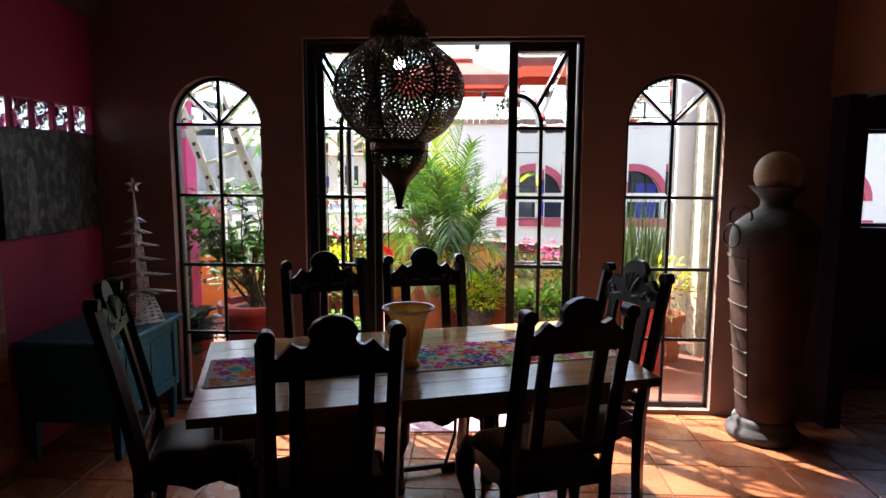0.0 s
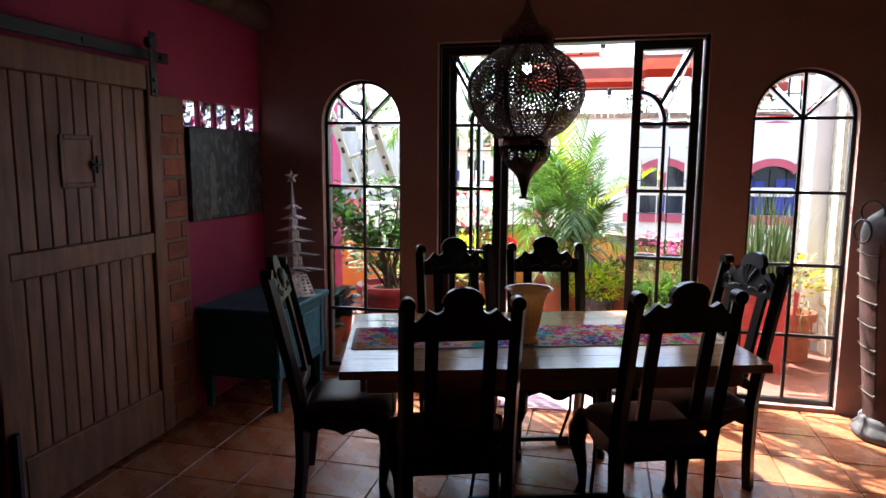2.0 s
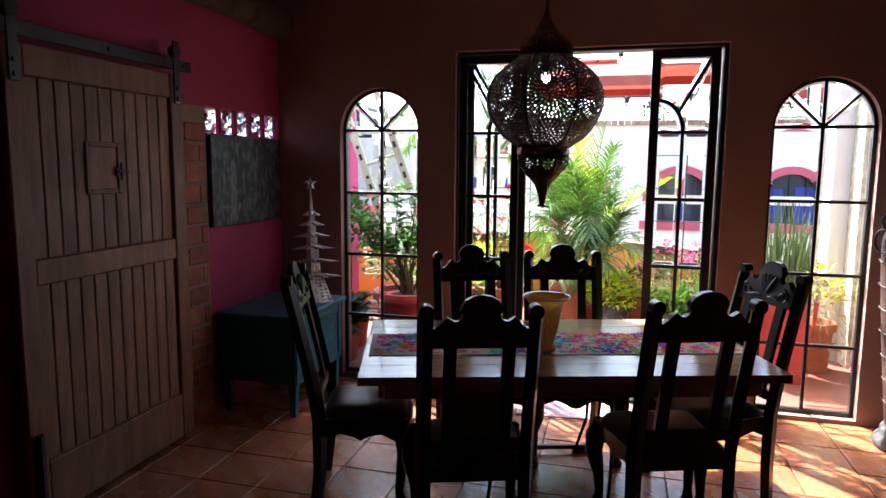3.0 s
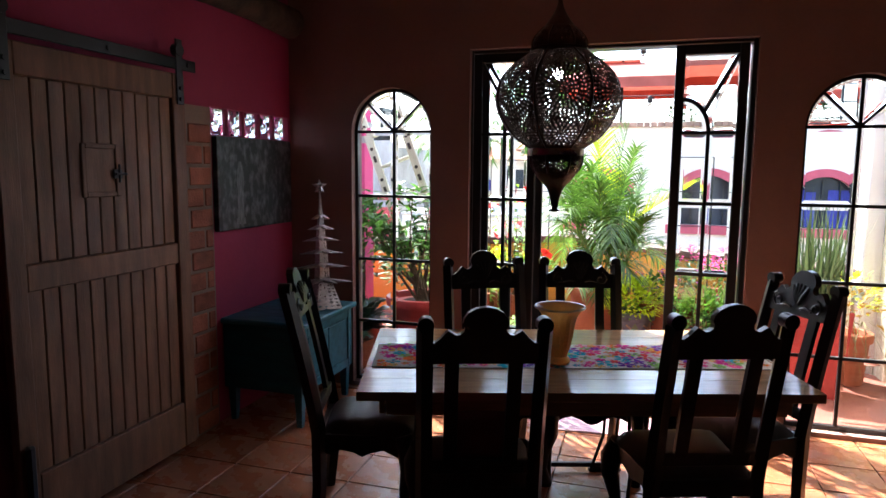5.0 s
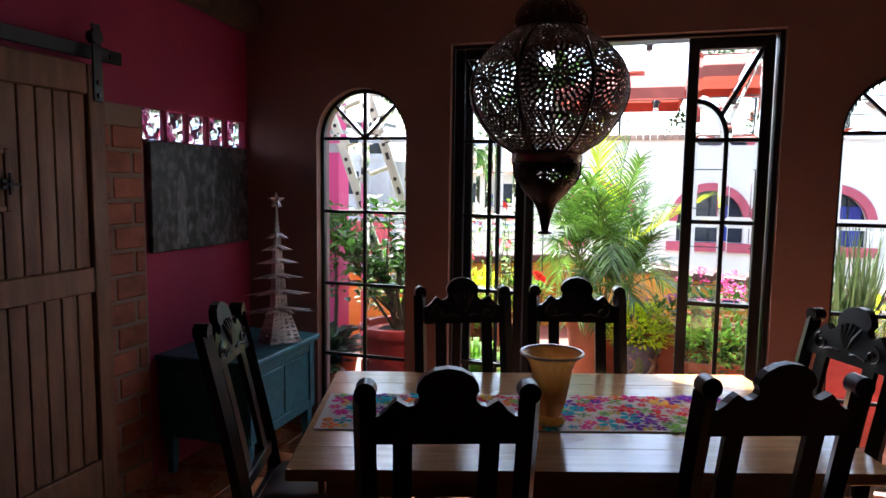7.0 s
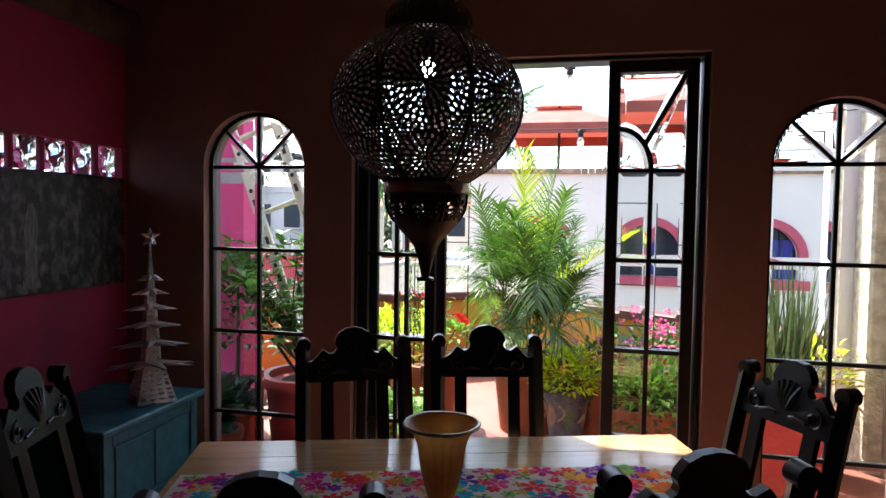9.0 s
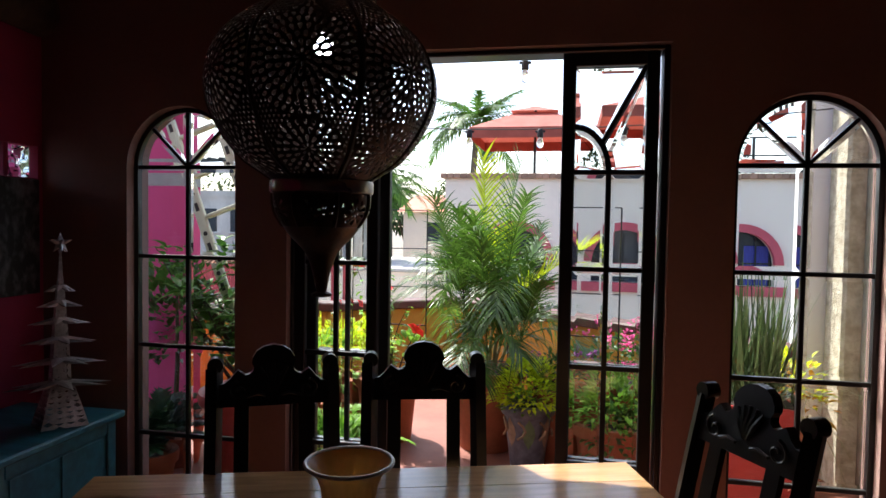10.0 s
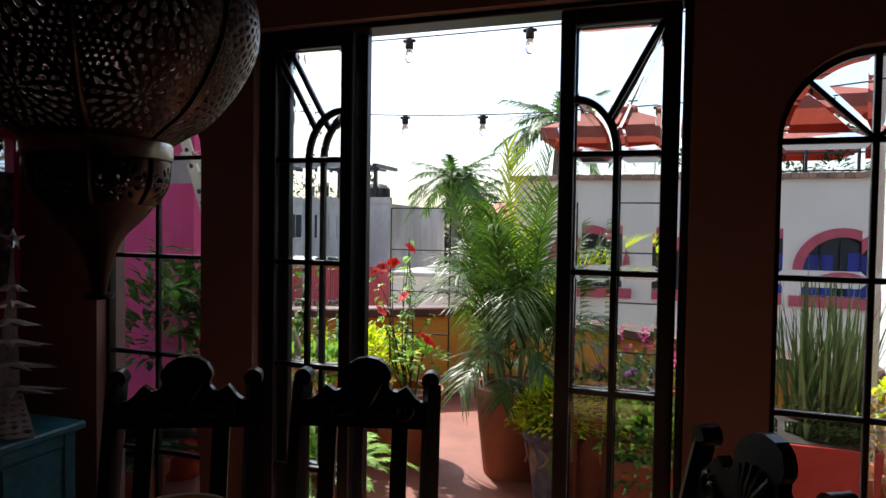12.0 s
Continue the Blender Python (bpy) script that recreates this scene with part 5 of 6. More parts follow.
for i in range(11):
    d = spray(random.uniform(0.1, 0.35), 1)
    L = random.uniform(0.45, 1.15)
    pts = [Vector((d.x * 0.2 * k, d.y * 0.2 * k, 0.45)) + d * L * k + Vector((0.03 * math.sin(5 * k + i), 0.03 * math.cos(4 * k + i), 0)) for k in (0, 0.25, 0.5, 0.75, 1)]
    stems.tube(pts, [0.007, 0.006, 0.005, 0.004, 0.002], 5)
    for _ in range(int(26 * L)):
        k = random.uniform(0.15, 1)
        q = pts[0].lerp(pts[-1], k)
        lv.leaf(q, spray(1, random.uniform(-0.3, 0.6)), random.uniform(0.05, 0.09), 0.042, 0.6)
    if i % 2 == 0:
        blooms.append(pts[-1])
part("stem", stems, M_STEM, p3)["kind"] = "stuff"
part("foliage", lv, M_FERN, p3, smooth=False, fix=False)["kind"] = "stuff"


def bloom(root, c, size, material, petals_=5):
    tilt = spray(0.8, 0.7).normalized()
    side = tilt.cross(Vector((0, 0, 1))).normalized()
    oth = tilt.cross(side)
    flower = part("bloom", B().tube([c, Vector(c) + tilt * size * 0.9], 0.003, 5), material, root)
    for k in range(petals_):
        a = 2 * math.pi * k / petals_
        d = side * math.cos(a) + oth * math.sin(a)
        part("petal", B().leaf(c, d + tilt * 0.5, size, size * 1.0, 0.5, tilt, 0.05), material, flower, smooth=False, fix=False)


part("leaning_stem", B().tube([(0.08, -0.05, 0.46), (0.2, -0.28, 0.72), (0.33, -0.52, 0.90), (0.36, -0.58, 0.94)], [0.007, 0.006, 0.004, 0.003], 5), M_STEM, p3)
bloom(p3, Vector((0.36, -0.60, 0.955)), 0.075, M_PETAL)
leafy_mound(p3, (0.30, -0.48, 0.80), 0.13, 0.10, 60, 0.08, M_FERN, "low_foliage")
for q in blooms[:4] + [Vector((0.24, -0.24, 0.86)), Vector((-0.1, -0.2, 1.08)), Vector((-0.16, -0.1, 1.36)), Vector((0.06, -0.22, 1.18))]:
    bloom(p3, q, 0.058, M_PETAL)


def trellis(x, y, w, z0, z1, rows):
    t = thing("wire_trellis", pose(x, y, 0), "thin black wire plant trellis", "trellis")
    for dx in (0, w):
        part("upright", B().tube([(dx, 0, z0), (dx, 0, z1)], 0.0055, 6), M_IRON, t)
    for i in range(rows):
        z = z1 - (z1 - z0 - 0.15) * i / (rows - 1)
        part("crossbar", B().tube([(0, 0, z), (w, 0, z)], 0.0045, 6), M_IRON, t)


trellis(-1.142, 6.33, 0.455, 0.42, 1.776, 5)
trellis(-0.39, 6.33, 0.35, 0.47, 1.82, 4)
trellis(0.45, 5.91, 0.30, 0.47, 1.80, 5)

p4 = thing("lime_shrub", pose(-1.38, 6.48, -0.02), "bright yellow-green shrub in a clay pot", "potted plant")
pot(p4, 0.17, 0.22, 0.45, M_POT)
leafy_mound(p4, (0, 0, 0.55), 0.36, 0.33, 1300, 0.06, M_LIME)

p5 = thing("potted_fern", pose(-1.01, 5.21, -0.02), "bushy fern in a low clay pot", "potted plant")
pot(p5, 0.12, 0.15, 0.26, M_POT, 0.015)
for i in range(46):
    a = i * 2.4
    o = 0.25 + 0.75 * (i / 46)
    b = B().frond((0.03 * math.cos(a), 0.03 * math.sin(a), 0.24), (o * math.cos(a), o * math.sin(a), 1.15 - 0.5 * i / 46), random.uniform(0.42, 0.62), 0.5, 26, 0.06, 0.017, 0.15, 0.06, 0.05)
    part("frond", b, M_FERN, p5, smooth=False, fix=False)

p6 = thing("geranium_pot", pose(0.67, 5.68, -0.02), "terracotta pot with a leafy plant and pink blooms", "potted plant")
pot(p6, 0.15, 0.20, 0.42, M_POT)
leafy_mound(p6, (0.05, -0.05, 0.48), 0.26, 0.24, 420, 0.075, M_FERN)
leafy_mound(p6, (0.06, -0.16, 0.36), 0.18, 0.20, 160, 0.075, M_LEAF, "trailing_foliage")
p7 = thing("pink_flower_planter", pose(0.82, 6.15, -0.02), "tall clay planter full of bright pink flowers", "potted plant")
pot(p7, 0.2, 0.25, 0.62, M_POT)
leafy_mound(p7, (0, 0, 0.66), 0.36, 0.22, 420, 0.07, M_LEAF)
for i in range(26):
    a = random.uniform(0, 6.28)
    r = 0.38 * math.sqrt(random.random())
    c0 = Vector((r * math.cos(a), r * math.sin(a), 0.86 + 0.12 * random.random()))
    b = B()
    for _ in range(16):
        b.leaf(c0 + spray(0.03, random.uniform(-0.02, 0.03)), spray(1, random.uniform(0, 1)), 0.026, 0.026, 0.3)
    part("bloom", b, M_MAGENTA, p7, smooth=False, fix=False)
p8 = thing("violet_flower_pot", pose(0.39, 6.03, -0.02), "clay pot of low violet-pink flowers", "potted plant")
pot(p8, 0.15, 0.2, 0.55, M_POT)
leafy_mound(p8, (0, 0, 0.58), 0.24, 0.2, 260, 0.06, M_LEAF)
M_VIOLET = mat("violet bloom petal", (0.45, 0.08, 0.40), 0.6, var=0.1, bump=0, island=0.3, trans=0.3)
for i in range(12):
    a, r = random.uniform(0, 6.28), 0.22 * math.sqrt(random.random())
    c0 = Vector((r * math.cos(a), r * math.sin(a) - 0.05, 0.74 + 0.08 * random.random()))
    b = B()
    for _ in range(12):
        b.leaf(c0 + spray(0.022, random.uniform(-0.02, 0.02)), spray(1, random.uniform(0, 1)), 0.024, 0.024, 0.3)
    part("bloom", b, M_VIOLET, p8, smooth=False, fix=False)

p9 = thing("strap_leaf_planter", pose(1.49, 5.48, -0.02), "tall red planter with long grassy strap leaves", "potted plant")
part("pot", B().tube([(0, 0, 0), (0, 0, 0.60), (0, 0, 0.68)], [0.17, 0.215, 0.22], square=True), M_REDPOT, p9, smooth=False)
part("soil", B().box(-0.2, 0.2, -0.2, 0.2, 0.6805, 0.684), M_SOIL, p9, smooth=False)
b = B()
for i in range(150):
    d = spray(random.uniform(0.02, 0.40), 1)
    b.strap(spray(0.15 * math.sqrt(random.random()), 0.68), d, random.uniform(0.5, 0.92), 0.016, random.uniform(0, 0.12), n=5)
for i in range(50):
    d = Vector((random.uniform(0.2, 1.3), random.uniform(-0.5, 0.5), 0.8))
    b.strap(spray(0.15, 0.68), d, random.uniform(0.5, 1.0), 0.009, random.uniform(0.2, 0.9), n=6)
part("strap_leaves", b, M_REED, p9, smooth=False, fix=False)["kind"] = "stuff"
p10 = thing("trailing_plant_pot", pose(1.82, 5.84, -0.02), "clay pot with yellow-green and ochre trailing leaves", "potted plant")
pot(p10, 0.14, 0.17, 0.42, M_POT, 0.02)
leafy_mound(p10, (0.0, 0.0, 0.62), 0.2, 0.3, 90, 0.085, M_LIME)
leafy_mound(p10, (0.05, 0.0, 0.55), 0.2, 0.26, 80, 0.085, mat("ochre leaf", (0.55, 0.30, 0.04), 0.5, var=0.15, bump=0, island=0.35, trans=0.4), "ochre_foliage")
b = B()
for i in range(26):
    d = Vector((random.uniform(-0.9, 0.5), random.uniform(-1, 0.2), 0.6))
    b.strap(spray(0.1, 0.47), d, random.uniform(0.45, 0.75), 0.008, random.uniform(0.9, 1.4), n=6)
part("trailing_stems", b, M_CANE, p10, "pale drooping stems", smooth=False, fix=False)["kind"] = "stuff"


p11 = thing("red_tub_bush", pose(-1.62, 5.25, -0.02), "broad-leaved bush in a red painted tub", "potted plant")
pot(p11, 0.24, 0.29, 0.60, M_REDPOT)
stems, lv = B(), B()
for i in range(21):
    d = spray(random.uniform(0.15, 0.62), 1) + Vector((-0.12, 0, 0))
    L = random.uniform(0.45, 1.05)
    pts = [Vector((0, 0, 0.55)) + d * L * k + Vector((0.05 * math.sin(4 * k + i), 0.05 * math.cos(3 * k + i), 0)) for k in (0, 0.3, 0.6, 1)]
    stems.tube(pts, [0.014, 0.010, 0.007, 0.003], 6)
    for j in range(int(9 + 13 * L)):
        k = 0.35 + 0.65 * math.sqrt(random.random())
        q = pts[0].lerp(pts[-1], k) + Vector((0.05 * math.sin(4 * k + i), 0.05 * math.cos(3 * k + i), 0))
        lv.leaf(q, spray(1, random.uniform(-0.2, 1.0)), random.uniform(0.10, 0.17), random.uniform(0.055, 0.075), random.uniform(0.2, 0.7))
part("stem", stems, M_STEM, p11)["kind"] = "stuff"
part("foliage", lv, M_BROAD, p11, smooth=False, fix=False)["kind"] = "stuff"
p12 = thing("shade_plant", pose(-2.15, 4.95, -0.02), "low dark-leaved plant in a clay pot", "potted plant")
pot(p12, 0.13, 0.16, 0.25, M_POT, 0.015)
b = B()
for i in range(60):
    a, o = i * 2.4, random.uniform(0.25, 1.1)
    b.frond((0.04 * math.cos(a), 0.04 * math.sin(a), 0.24), (o * math.cos(a), o * math.sin(a), 1.0), random.uniform(0.4, 0.68), 0.45, 18, 0.11, 0.026, 0.2, 0.08, 0.1)
part("foliage", b, M_DARKLEAF, p12, smooth=False, fix=False)["kind"] = "stuff"
p13 = thing("tall_bush", pose(-2.28, 5.43, -0.02), "tall dark green bush by the pink wall", "potted plant")
pot(p13, 0.16, 0.2, 0.35, M_POT, 0.02)
leafy_mound(p13, (0, 0, 0.85), 0.38, 0.55, 330, 0.12, M_LEAF)
part("stem", B().tube([(0, 0, 0.3), (0.02, 0, 0.7), (0, 0.02, 1.3)], [0.02, 0.016, 0.008], 7), M_STEM, p13)


p14 = thing("leafy_border_plant", pose(-1.55, 5.95, -0.02), "dense green leafy plant in a clay pot", "potted plant")
pot(p14, 0.16, 0.2, 0.35, M_POT, 0.02)
leafy_mound(p14, (0, 0, 0.5), 0.36, 0.32, 420, 0.10, M_FERN)
p15 = thing("leafy_border_plant", pose(-2.0, 6.3, -0.02), "dense green leafy plant in a clay pot", "potted plant")
pot(p15, 0.16, 0.2, 0.35, M_POT, 0.02)
leafy_mound(p15, (0, 0, 0.6), 0.40, 0.40, 420, 0.10, M_LEAF)

# ---- string lights ----
M_BULBGLASS = glass("clear bulb glass", (0.98, 0.97, 0.94))
M_SOCKET = mat("black rubber socket", (0.02, 0.02, 0.02), 0.6)


def string_lights(a, b, sag, xs, name="string_lights"):
    t = thing(name, Matrix(), "black cable of clear string-light bulbs across the terrace", "string lights")
    a, b = Vector(a), Vector(b)

    def at(k):
        return a.lerp(b, k) - Vector((0, 0, 4 * sag * k * (1 - k)))
    part("cable", B().tube([at(i / 24) for i in range(25)], 0.004, 5), M_SOCKET, t)
    for x in xs:
        p = at((x - a.x) / (b.x - a.x))
        s = part("socket", B().lathe([(0.012, 0.0), (0.02, -0.012), (0.02, -0.05), (0.016, -0.055)], 12, p), M_SOCKET, t)
        s2 = B().rbox(p.x - 0.032, p.x + 0.032, p.y - 0.008, p.y + 0.008, p.z - 0.022, p.z - 0.008, 0.003)
        part("socket_clip", s2, M_SOCKET, s, smooth=False)
        ob = part("bulb", B().lathe([(0.0135, -0.056), (0.017, -0.065), (0.0225, -0.085), (0.021, -0.105), (0.012, -0.12), (0.001, -0.124)], 16, p), M_BULBGLASS, s, "clear glass bulb")
        ob.visible_shadow = False


string_lights((-4.5, 4.95, 2.70), (2.24, 4.9, 2.62), 0.09, [-2.2, -1.63, -1.05, -0.45, 0.15, 0.75, 1.35])
string_lights((-4.0, 5.9, 2.85), (2.24, 5.35, 2.40), 0.30, [-2.07, -1.43, -0.75, -0.25, 0.21, 0.72, 1.22])

# ---- buildings and trees beyond ----
white = thing("white_building", Matrix(), "white building with red-trimmed arched windows and a brick coping", "building")
hole_x = [-0.77 + 2.32 * i for i in range(6)]
part("wall", pierced(B(), -2.35, 16, -3.5, 2.68, 15.8, 16.1, [(x - 0.68, x + 0.68, 0.47, 0.92, True) for x in hole_x]), M_WHITE, white, smooth=False, fix=False)
part("side_wall", B().box(-2.35, -2.05, 16.1, 24, -3.5, 2.68), M_WHITE, white, smooth=False)
M_TRIM = mat("crimson window trim", (0.55, 0.09, 0.12), 0.7, var=0.1, fine=30)
M_DARKGLASS = mat("dark window glass", (0.03, 0.04, 0.06), 0.1, var=0.2, big=2)
M_BLUE = mat("blue curtain cloth", (0.045, 0.055, 0.32), 0.8, var=0.15, big=6, fine=40, stretch=(9, 1, 1))
for i, x in enumerate(hole_x):
    b = B()
    n = 16
    for q in range(n):
        a0, a1 = math.pi * q / n, math.pi * (q + 1) / n
        c4 = [(x + r * math.cos(a), 0.92 + r * math.sin(a)) for a, r in ((a0, 0.67), (a0, 0.84), (a1, 0.84), (a1, 0.67))]
        b.add([(p[0], y, p[1]) for y in (15.74, 15.9) for p in c4], [(0, 1, 2, 3), (4, 7, 6, 5), (0, 4, 5, 1), (1, 5, 6, 2), (2, 6, 7, 3), (3, 7, 4, 0)])
    b.box(x - 0.88, x + 0.88, 15.72, 15.9, 0.27, 0.47)
    t = part("window_trim", b, M_TRIM, white, "crimson arched trim", smooth=False)
    part("pane", B().box(x - 0.7, x + 0.7, 16.02, 16.05, 0.4, 1.65), M_DARKGLASS, t, smooth=False)
    if i == 2:
        part("curtain", B().box(x - 0.66, x - 0.12, 15.99, 16.0, 0.48, 1.25).box(x + 0.12, x + 0.6, 15.99, 16.0, 0.48, 1.3), M_BLUE, t, "blue curtain", smooth=False)
    bars = B()
    for dx in (-0.34, 0, 0.34):
        bars.box(x + dx - 0.015, x + dx + 0.015, 15.95, 15.97, 0.47, 1.5)
    bars.box(x - 0.67, x + 0.67, 15.951, 15.969, 0.92, 0.95)
    part("window_bars", bars, M_IRON, t, smooth=False)
cop = B()
for i in range(120):
    cop.rbox(-2.45 + i * 0.15, -2.45 + i * 0.15 + 0.14, 15.70, 16.2, 2.681, 2.79, 0.008)
part("coping_bricks", cop, mat("coping brick", (0.42, 0.25, 0.17), 0.8, var=0.2, island=0.2), white, "row of coping bricks", smooth=False)["kind"] = "stuff"
part("roof_terrace", B().box(-2.05, 16, 16.1, 30, 2.3, 2.4), M_POT, white, smooth=False)
for i in range(14):
    x = 2.4 + i * 0.9
    part("rail_post", B().box(x - 0.025, x + 0.025, 16.3, 16.35, 2.4, 3.6), M_IRON, white, smooth=False)
for z in (2.85, 3.2, 3.58):
    part("rail_bar", B().box(2.3, 15.5, 16.31, 16.34, z, z + 0.03), M_IRON, white, smooth=False)
M_CANVAS = mat("orange-red parasol canvas", (0.42, 0.10, 0.068), 0.8, var=0.1, fine=90, trans=0.2)


def parasol(x, y, R, h):
    u = thing("parasol", pose(x, y, 2.4), "large orange-red square parasol on the roof terrace", "parasol", "parasols")
    part("pole", B().tube([(0, 0, 0), (0, 0, h)], 0.035, 10), M_IRON, u)
    e, c = h - 0.62, R * 0.28
    part("canopy", B().add([(-R, -R, e), (R, -R, e), (R, R, e), (-R, R, e), (-c, -c, h - 0.12), (c, -c, h - 0.12), (c, c, h - 0.12), (-c, c, h - 0.12)], [(0, 1, 5, 4), (1, 2, 6, 5), (2, 3, 7, 6), (3, 0, 4, 7), (4, 5, 6, 7)]), M_CANVAS, u, smooth=False)
    for s in (-1, 1):
        part("valance", B().box(-R, R, s * R - 0.005, s * R + 0.005, e - 0.25, e), M_CANVAS, u, smooth=False)
        part("valance", B().box(s * R - 0.005, s * R + 0.005, -R + 0.006, R - 0.006, e - 0.25, e), M_CANVAS, u, smooth=False)
    part("vent", B().add([(-c * 1.4, -c * 1.4, h - 0.1), (c * 1.4, -c * 1.4, h - 0.1), (c * 1.4, c * 1.4, h - 0.1), (-c * 1.4, c * 1.4, h - 0.1), (0, 0, h + 0.1)], [(0, 1, 4), (1, 2, 4), (2, 3, 4), (3, 0, 4)]), M_CANVAS, u, smooth=False)


parasol(-0.50, 18.0, 1.45, 2.14)
parasol(2.95, 18.2, 1.9, 2.55)
parasol(4.25, 22.0, 1.05, 2.2)
M_OLD = mat("weathered grey render", (0.55, 0.53, 0.50), 0.9, var=0.22, big=0.7, fine=9, bump=0.4, tint=(0.34, 0.32, 0.30), stretch=(1, 1, 0.4))
grey = thing("grey_building", Matrix(), "weathered grey flat-roofed building with a roof pergola", "building")
part("wall", B().box(-20, -11.45, 30, 38, -3.5, 2.75), M_OLD, grey, smooth=False)
part("parapet", B().box(-20.05, -11.4, 29.95, 30.2, 2.751, 3.05), M_OLD, grey, smooth=False)
for x, z in ((-13.9, 1.1), (-15.4, 1.1), (-16.9, 1.1)):
    w_ = part("window", B().rbox(x, x + 0.8, 29.95, 30.03, z, z + 1.1, 0.02), M_DARKGLASS, grey, smooth=False)
    part("sill", B().rbox(x - 0.1, x + 0.9, 29.9, 30.03, z - 0.1, z - 0.001, 0.02), M_OLD, w_, smooth=False)
for i in range(9):
    part("pergola_slat", B().box(-17.5 + i * 0.62, -17.5 + i * 0.62 + 0.22, 30.4, 33, 4.5, 4.68), M_IRON, grey, smooth=False)
for x in (-17.4, -12.4):
    part("pergola_post", B().box(x - 0.08, x + 0.08, 30.4, 30.56, 2.75, 4.5), M_IRON, grey, smooth=False)
part("pergola_beam", B().box(-17.6, -12.2, 30.38, 30.6, 4.35, 4.49), M_IRON, grey, smooth=False)
part("water_tank", B().lathe([(0.55, 2.75), (0.6, 2.85), (0.6, 3.5), (0.4, 3.7), (0.15, 3.75)], 20, (-12.5, 31, 0)), M_IRON, grey, "black roof water tank")
M_CORR = mat("red corrugated sheet", (0.58, 0.09, 0.10), 0.7, var=0.12, big=1, fine=30, stretch=(8, 8, 1))
rs = thing("red_shed", Matrix(), "red corrugated shed with a small clay tile roof", "building")
cor = B()
for i in range(58):
    x = -17.1 + i * 0.11
    cor.tube([(x, 27.9, -3.5), (x, 27.9, -0.06)], 0.045, 5)
part("wall", B().box(-17.2, -10.6, 27.9, 28.1, -3.5, -0.1), M_CORR, rs, smooth=False)
part("corrugation", cor, M_CORR, rs)["kind"] = "stuff"
tiles = B()
for i in range(16):
    for j in range(7):
        x, y, z = -15.4 + i * 0.2, 25.3 + j * 0.33, -2.6 + j * 0.13
        tiles.tube([(x, y, z), (x, y + 0.38, z + 0.14)], [0.085, 0.075], 7)
part("roof_tiles", tiles, mat("old clay roof tile", (0.30, 0.14, 0.08), 0.9, var=0.25, island=0.35), rs, "rows of old clay tiles")["kind"] = "stuff"
part("roof_base", B().add([(-15.6, 25.2, -2.72), (-12.2, 25.2, -2.72), (-12.2, 27.85, -1.62), (-15.6, 27.85, -1.62), (-15.6, 27.85, -3.5), (-12.2, 27.85, -3.5), (-15.6, 25.2, -3.5), (-12.2, 25.2, -3.5)], [(0, 1, 2, 3), (0, 6, 7, 1), (3, 2, 5, 4), (0, 3, 4, 6), (1, 7, 5, 2)]), M_OLD, rs, smooth=False)
lowh = thing("low_white_house", Matrix(), "low white rendered house with a flat roof", "building")
part("wall", B().box(-9.62, -3.2, 26, 34, -3.5, -0.25), M_WHITE, lowh, smooth=False)
part("roof", B().rbox(-9.67, -3.1, 25.9, 34.1, -0.249, -0.1, 0.03), M_OLD, lowh, smooth=False)
mid = thing("cream_house", Matrix(), "cream house with an awning among trees", "building")
part("wall", B().box(-9.0, -5.0, 38, 42, -3.5, 2.3), M_WHITE, mid, smooth=False)
part("roof", B().add([(-9.3, 37.6, 2.3), (-4.7, 37.6, 2.3), (-4.7, 42.3, 3.4), (-9.3, 42.3, 3.4), (-9.3, 42.3, 2.3), (-4.7, 42.3, 2.3)], [(0, 1, 2, 3), (0, 3, 4), (1, 5, 2), (3, 2, 5, 4), (0, 4, 5, 1)]), M_POT, mid, smooth=False)
part("window", B().rbox(-7.6, -6.6, 37.95, 38.02, 0.6, 1.7, 0.02), M_DARKGLASS, mid, smooth=False)
part("awning", B().add([(-6.2, 37.2, 0.5), (-5.0, 37.2, 0.5), (-5.0, 38, 1.1), (-6.2, 38, 1.1)], [(0, 1, 2, 3)]), M_BLUE, mid, "bright blue awning", smooth=False)


def tall_palm(x, y, h, crown, lean_x=0.0):
    t = thing("tall_palm", pose(x, y, -3.5), "tall feather palm with a ringed grey trunk", "tree", "tall palms")
    H = h + 3.5
    part("trunk", B().tube([(lean_x * k * k, 0, H * k) for k in (0, 0.2, 0.4, 0.6, 0.8, 1.0)], [0.24, 0.2, 0.17, 0.15, 0.14, 0.13], 12), M_TRUNK, t)
    for i in range(26):
        k = i / 26
        a = i * 2.4 + random.uniform(-0.2, 0.2)
        d = Vector((math.cos(a), math.sin(a), 1.0 - 1.15 * k))
        b = B().frond((lean_x, 0, H - 0.1), d, crown * random.uniform(0.85, 1.1), 0.25 + 0.45 * k, 34, crown * 0.26, 0.07, 0.45, 0.1, 0.12)
        part("frond", b, M_LEAF, t, smooth=False, fix=False)


tall_palm(-8.6, 31, 4.0, 2.6)
tall_palm(-4.2, 31, 6.4, 3.0, 0.4)
tall_palm(-12, 46, 4.0, 3.0)
tall_palm(-5.6, 40, 3.6, 2.4)


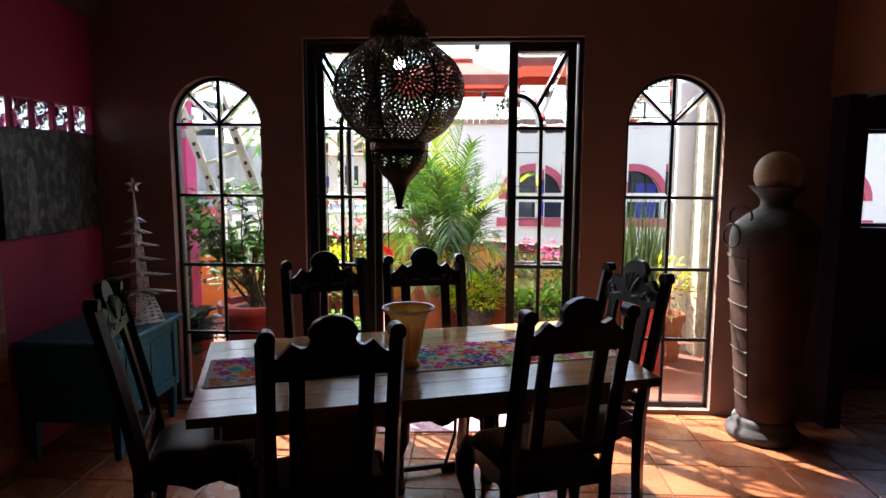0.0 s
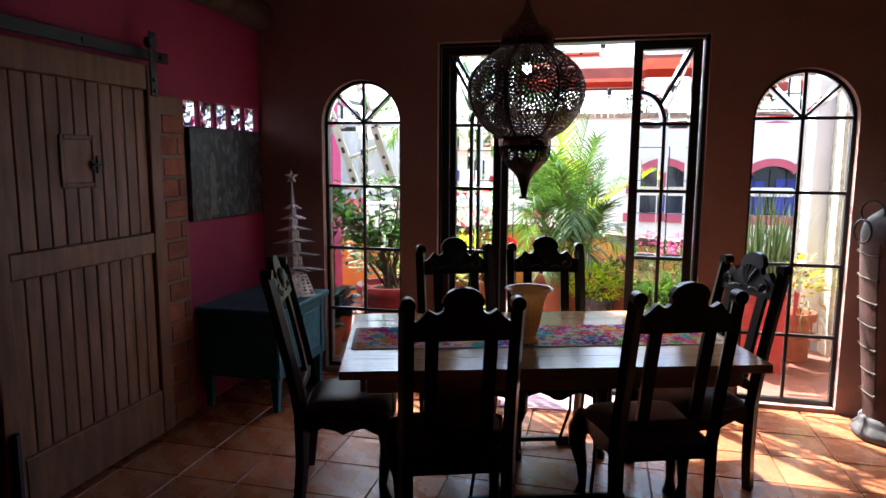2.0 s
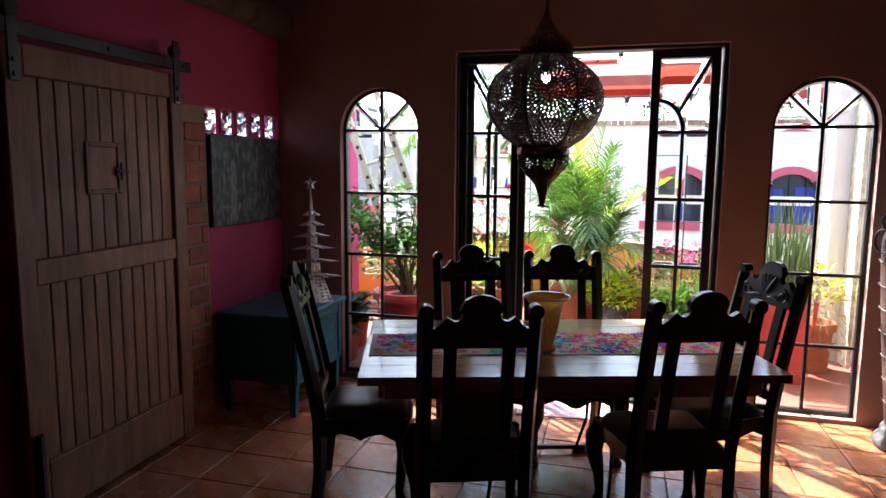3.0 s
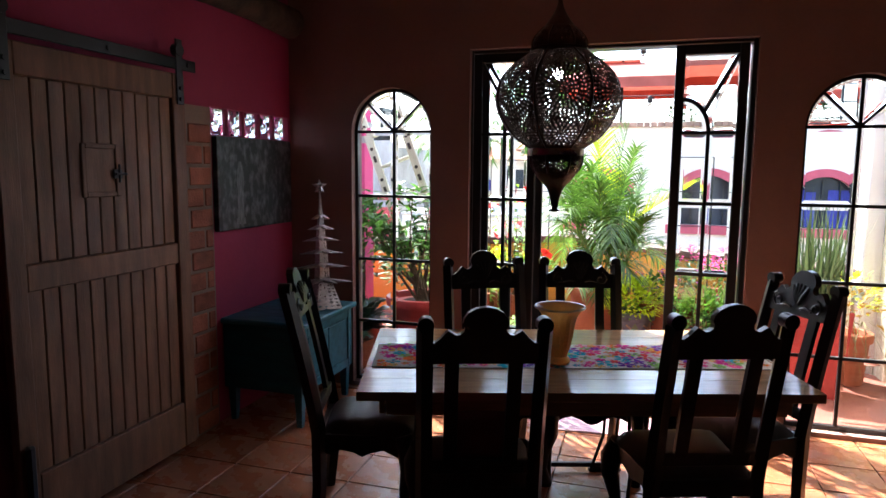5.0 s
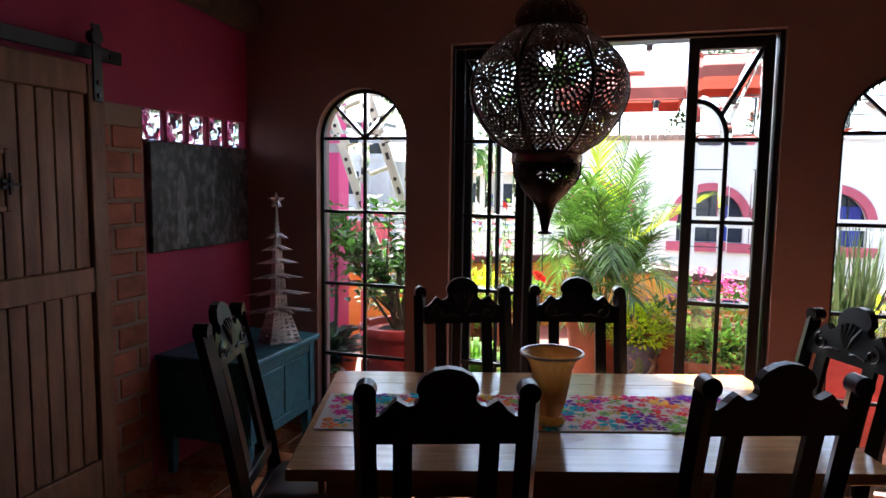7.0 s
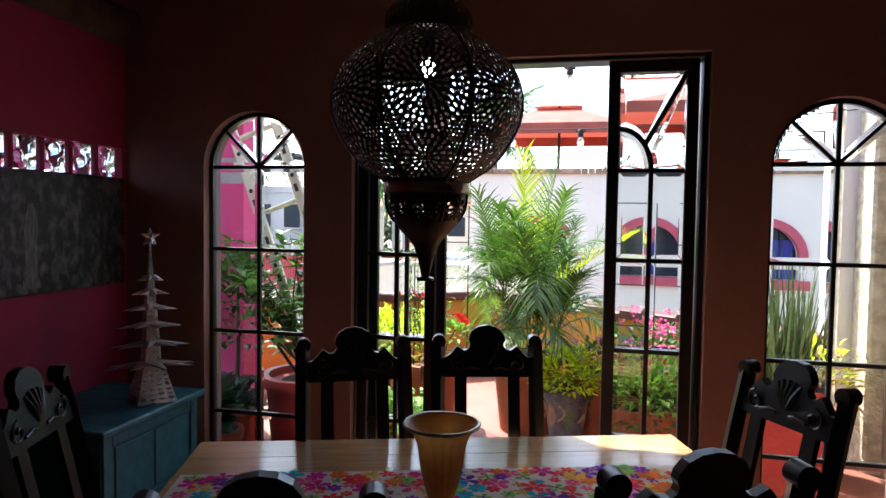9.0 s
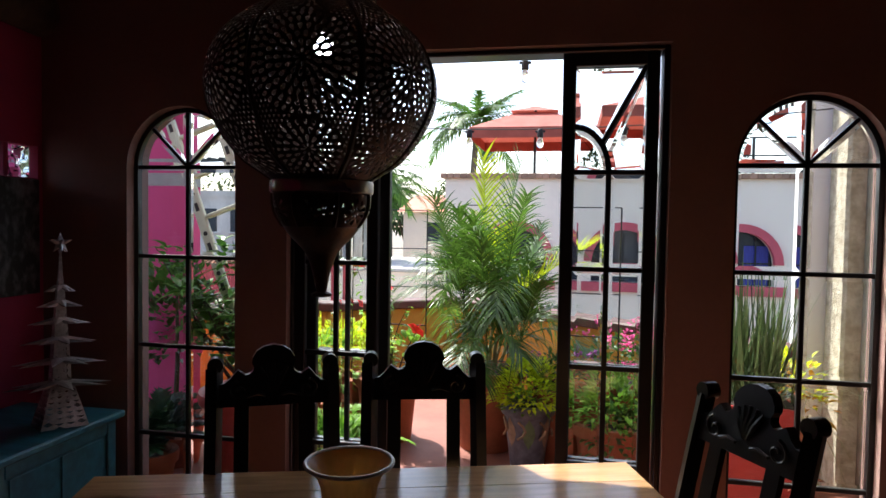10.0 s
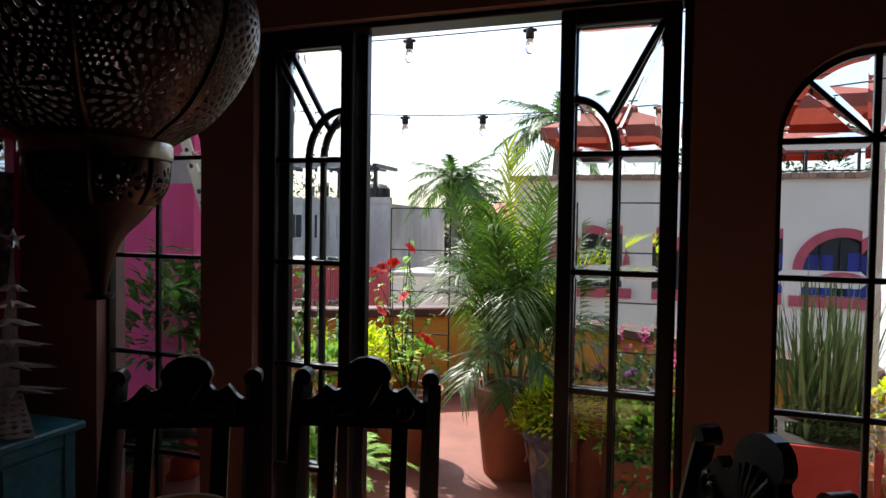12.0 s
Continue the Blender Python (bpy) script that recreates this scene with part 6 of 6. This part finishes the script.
def round_tree(x, y, base, r, h, n, size):
    t = thing("leafy_tree", pose(x, y, base), "leafy broad-crowned green tree, distant or added behind the glass blocks", "tree", "distant trees")
    limbs = B().tube([(0, 0, 0), (0.05 * r, 0, h * 0.35), (0, 0, h * 0.6)], [0.12 * r, 0.09 * r, 0.05 * r], 8)
    cs = []
    for i in range(7):
        d = spray(random.uniform(0.3, 0.75) * r, h * random.uniform(0.5, 0.95))
        limbs.tube([(0, 0, h * 0.35), (d.x * 0.5, d.y * 0.5, h * 0.5), d], [0.05 * r, 0.035 * r, 0.012 * r], 6)
        cs.append((d, r * random.uniform(0.3, 0.5)))
    part("trunk", limbs, M_STEM, t)
    b = B()
    for _ in range(n):
        c0, rr = random.choice(cs)
        d = Vector((random.gauss(0, 1), random.gauss(0, 1), random.gauss(0, 1))).normalized()
        b.leaf(c0 + d * rr * random.uniform(0.6, 1.05), d + spray(0.6, -0.2), size * random.uniform(0.7, 1.3), size * 0.55, 0.4)
    part("crown", b, M_FARTREE, t, smooth=False, fix=False)["kind"] = "stuff"


for x, y, r, h in ((-7.6, 48, 3.2, 7.2), (-11.5, 52, 3.4, 7.6), (-4.5, 50, 3.0, 6.4), (-16, 50, 3.5, 7.4), (-22, 44, 4.0, 9), (-1, 48, 3.0, 6.8), (-28, 40, 4, 9.5), (4, 52, 3.5, 8.8), (9, 50, 3.5, 9.2), (15, 48, 3.5, 9)):
    round_tree(x, y, -3.5, r, h, 1100, 0.42)
# added tree, unseen itself: puts dark shapes into the glass blocks and cuts light
round_tree(-4.4, 3.9, -3.5, 1.7, 6.3, 800, 0.2)
for x, y in ((2.6, 17.0), (4.0, 17.2), (5.4, 17.0), (6.8, 17.4), (0.9, 16.9)):
    t = thing("roof_shrub", pose(x, y, 2.4), "small potted shrub on the roof terrace", "potted plant", "roof shrubs")
    pot(t, 0.14, 0.18, 0.3, M_POT, 0.02)
    leafy_mound(t, (0, 0, 0.55), 0.38, 0.4, 160, 0.12, M_FARTREE)

# ---- floor tiles, laid last ----
bed = bpy.data.objects["floor_bed"]
TS, GAP = 0.349, 0.007
tile_me = tidy(B().rbox(0, TS - GAP, 0, TS - GAP, -0.011, 0.0, 0.0025).mesh("tile", M_TILE, False))
ix0, iy0 = 1.533, 4.0
far_tiles = B()
for i in range(-12, 9):
    for j in range(-20, 2):
        x, y = ix0 + i * TS, iy0 + j * TS
        if x + TS < XL or x > XR + 2.35 or y < YB or (y + TS > YI + 0.01):
            if not (y <= YI and y + TS > YI):
                continue
        if -2.8 < x < 2.6 and 1.2 < y < 4.4:
            h = min(TS - GAP, YI - y)
            ob = part("tile", tile_me, M_TILE, bed, m=pose(x, y, random.uniform(-0.0008, 0.0008)) @ Matrix.Diagonal((1, h / (TS - GAP), 1, 1)))
        else:
            far_tiles.rbox(x, x + TS - GAP, y, min(y + TS - GAP, YI), -0.011, 0.0, 0.0025)
far_tiles.box(XR + 0.2, XR + 2.4, YI + 0.01, 5.45, -0.011, 0.0)
part("far_tiles", far_tiles, M_TILE, bed, smooth=False)["kind"] = "stuff"
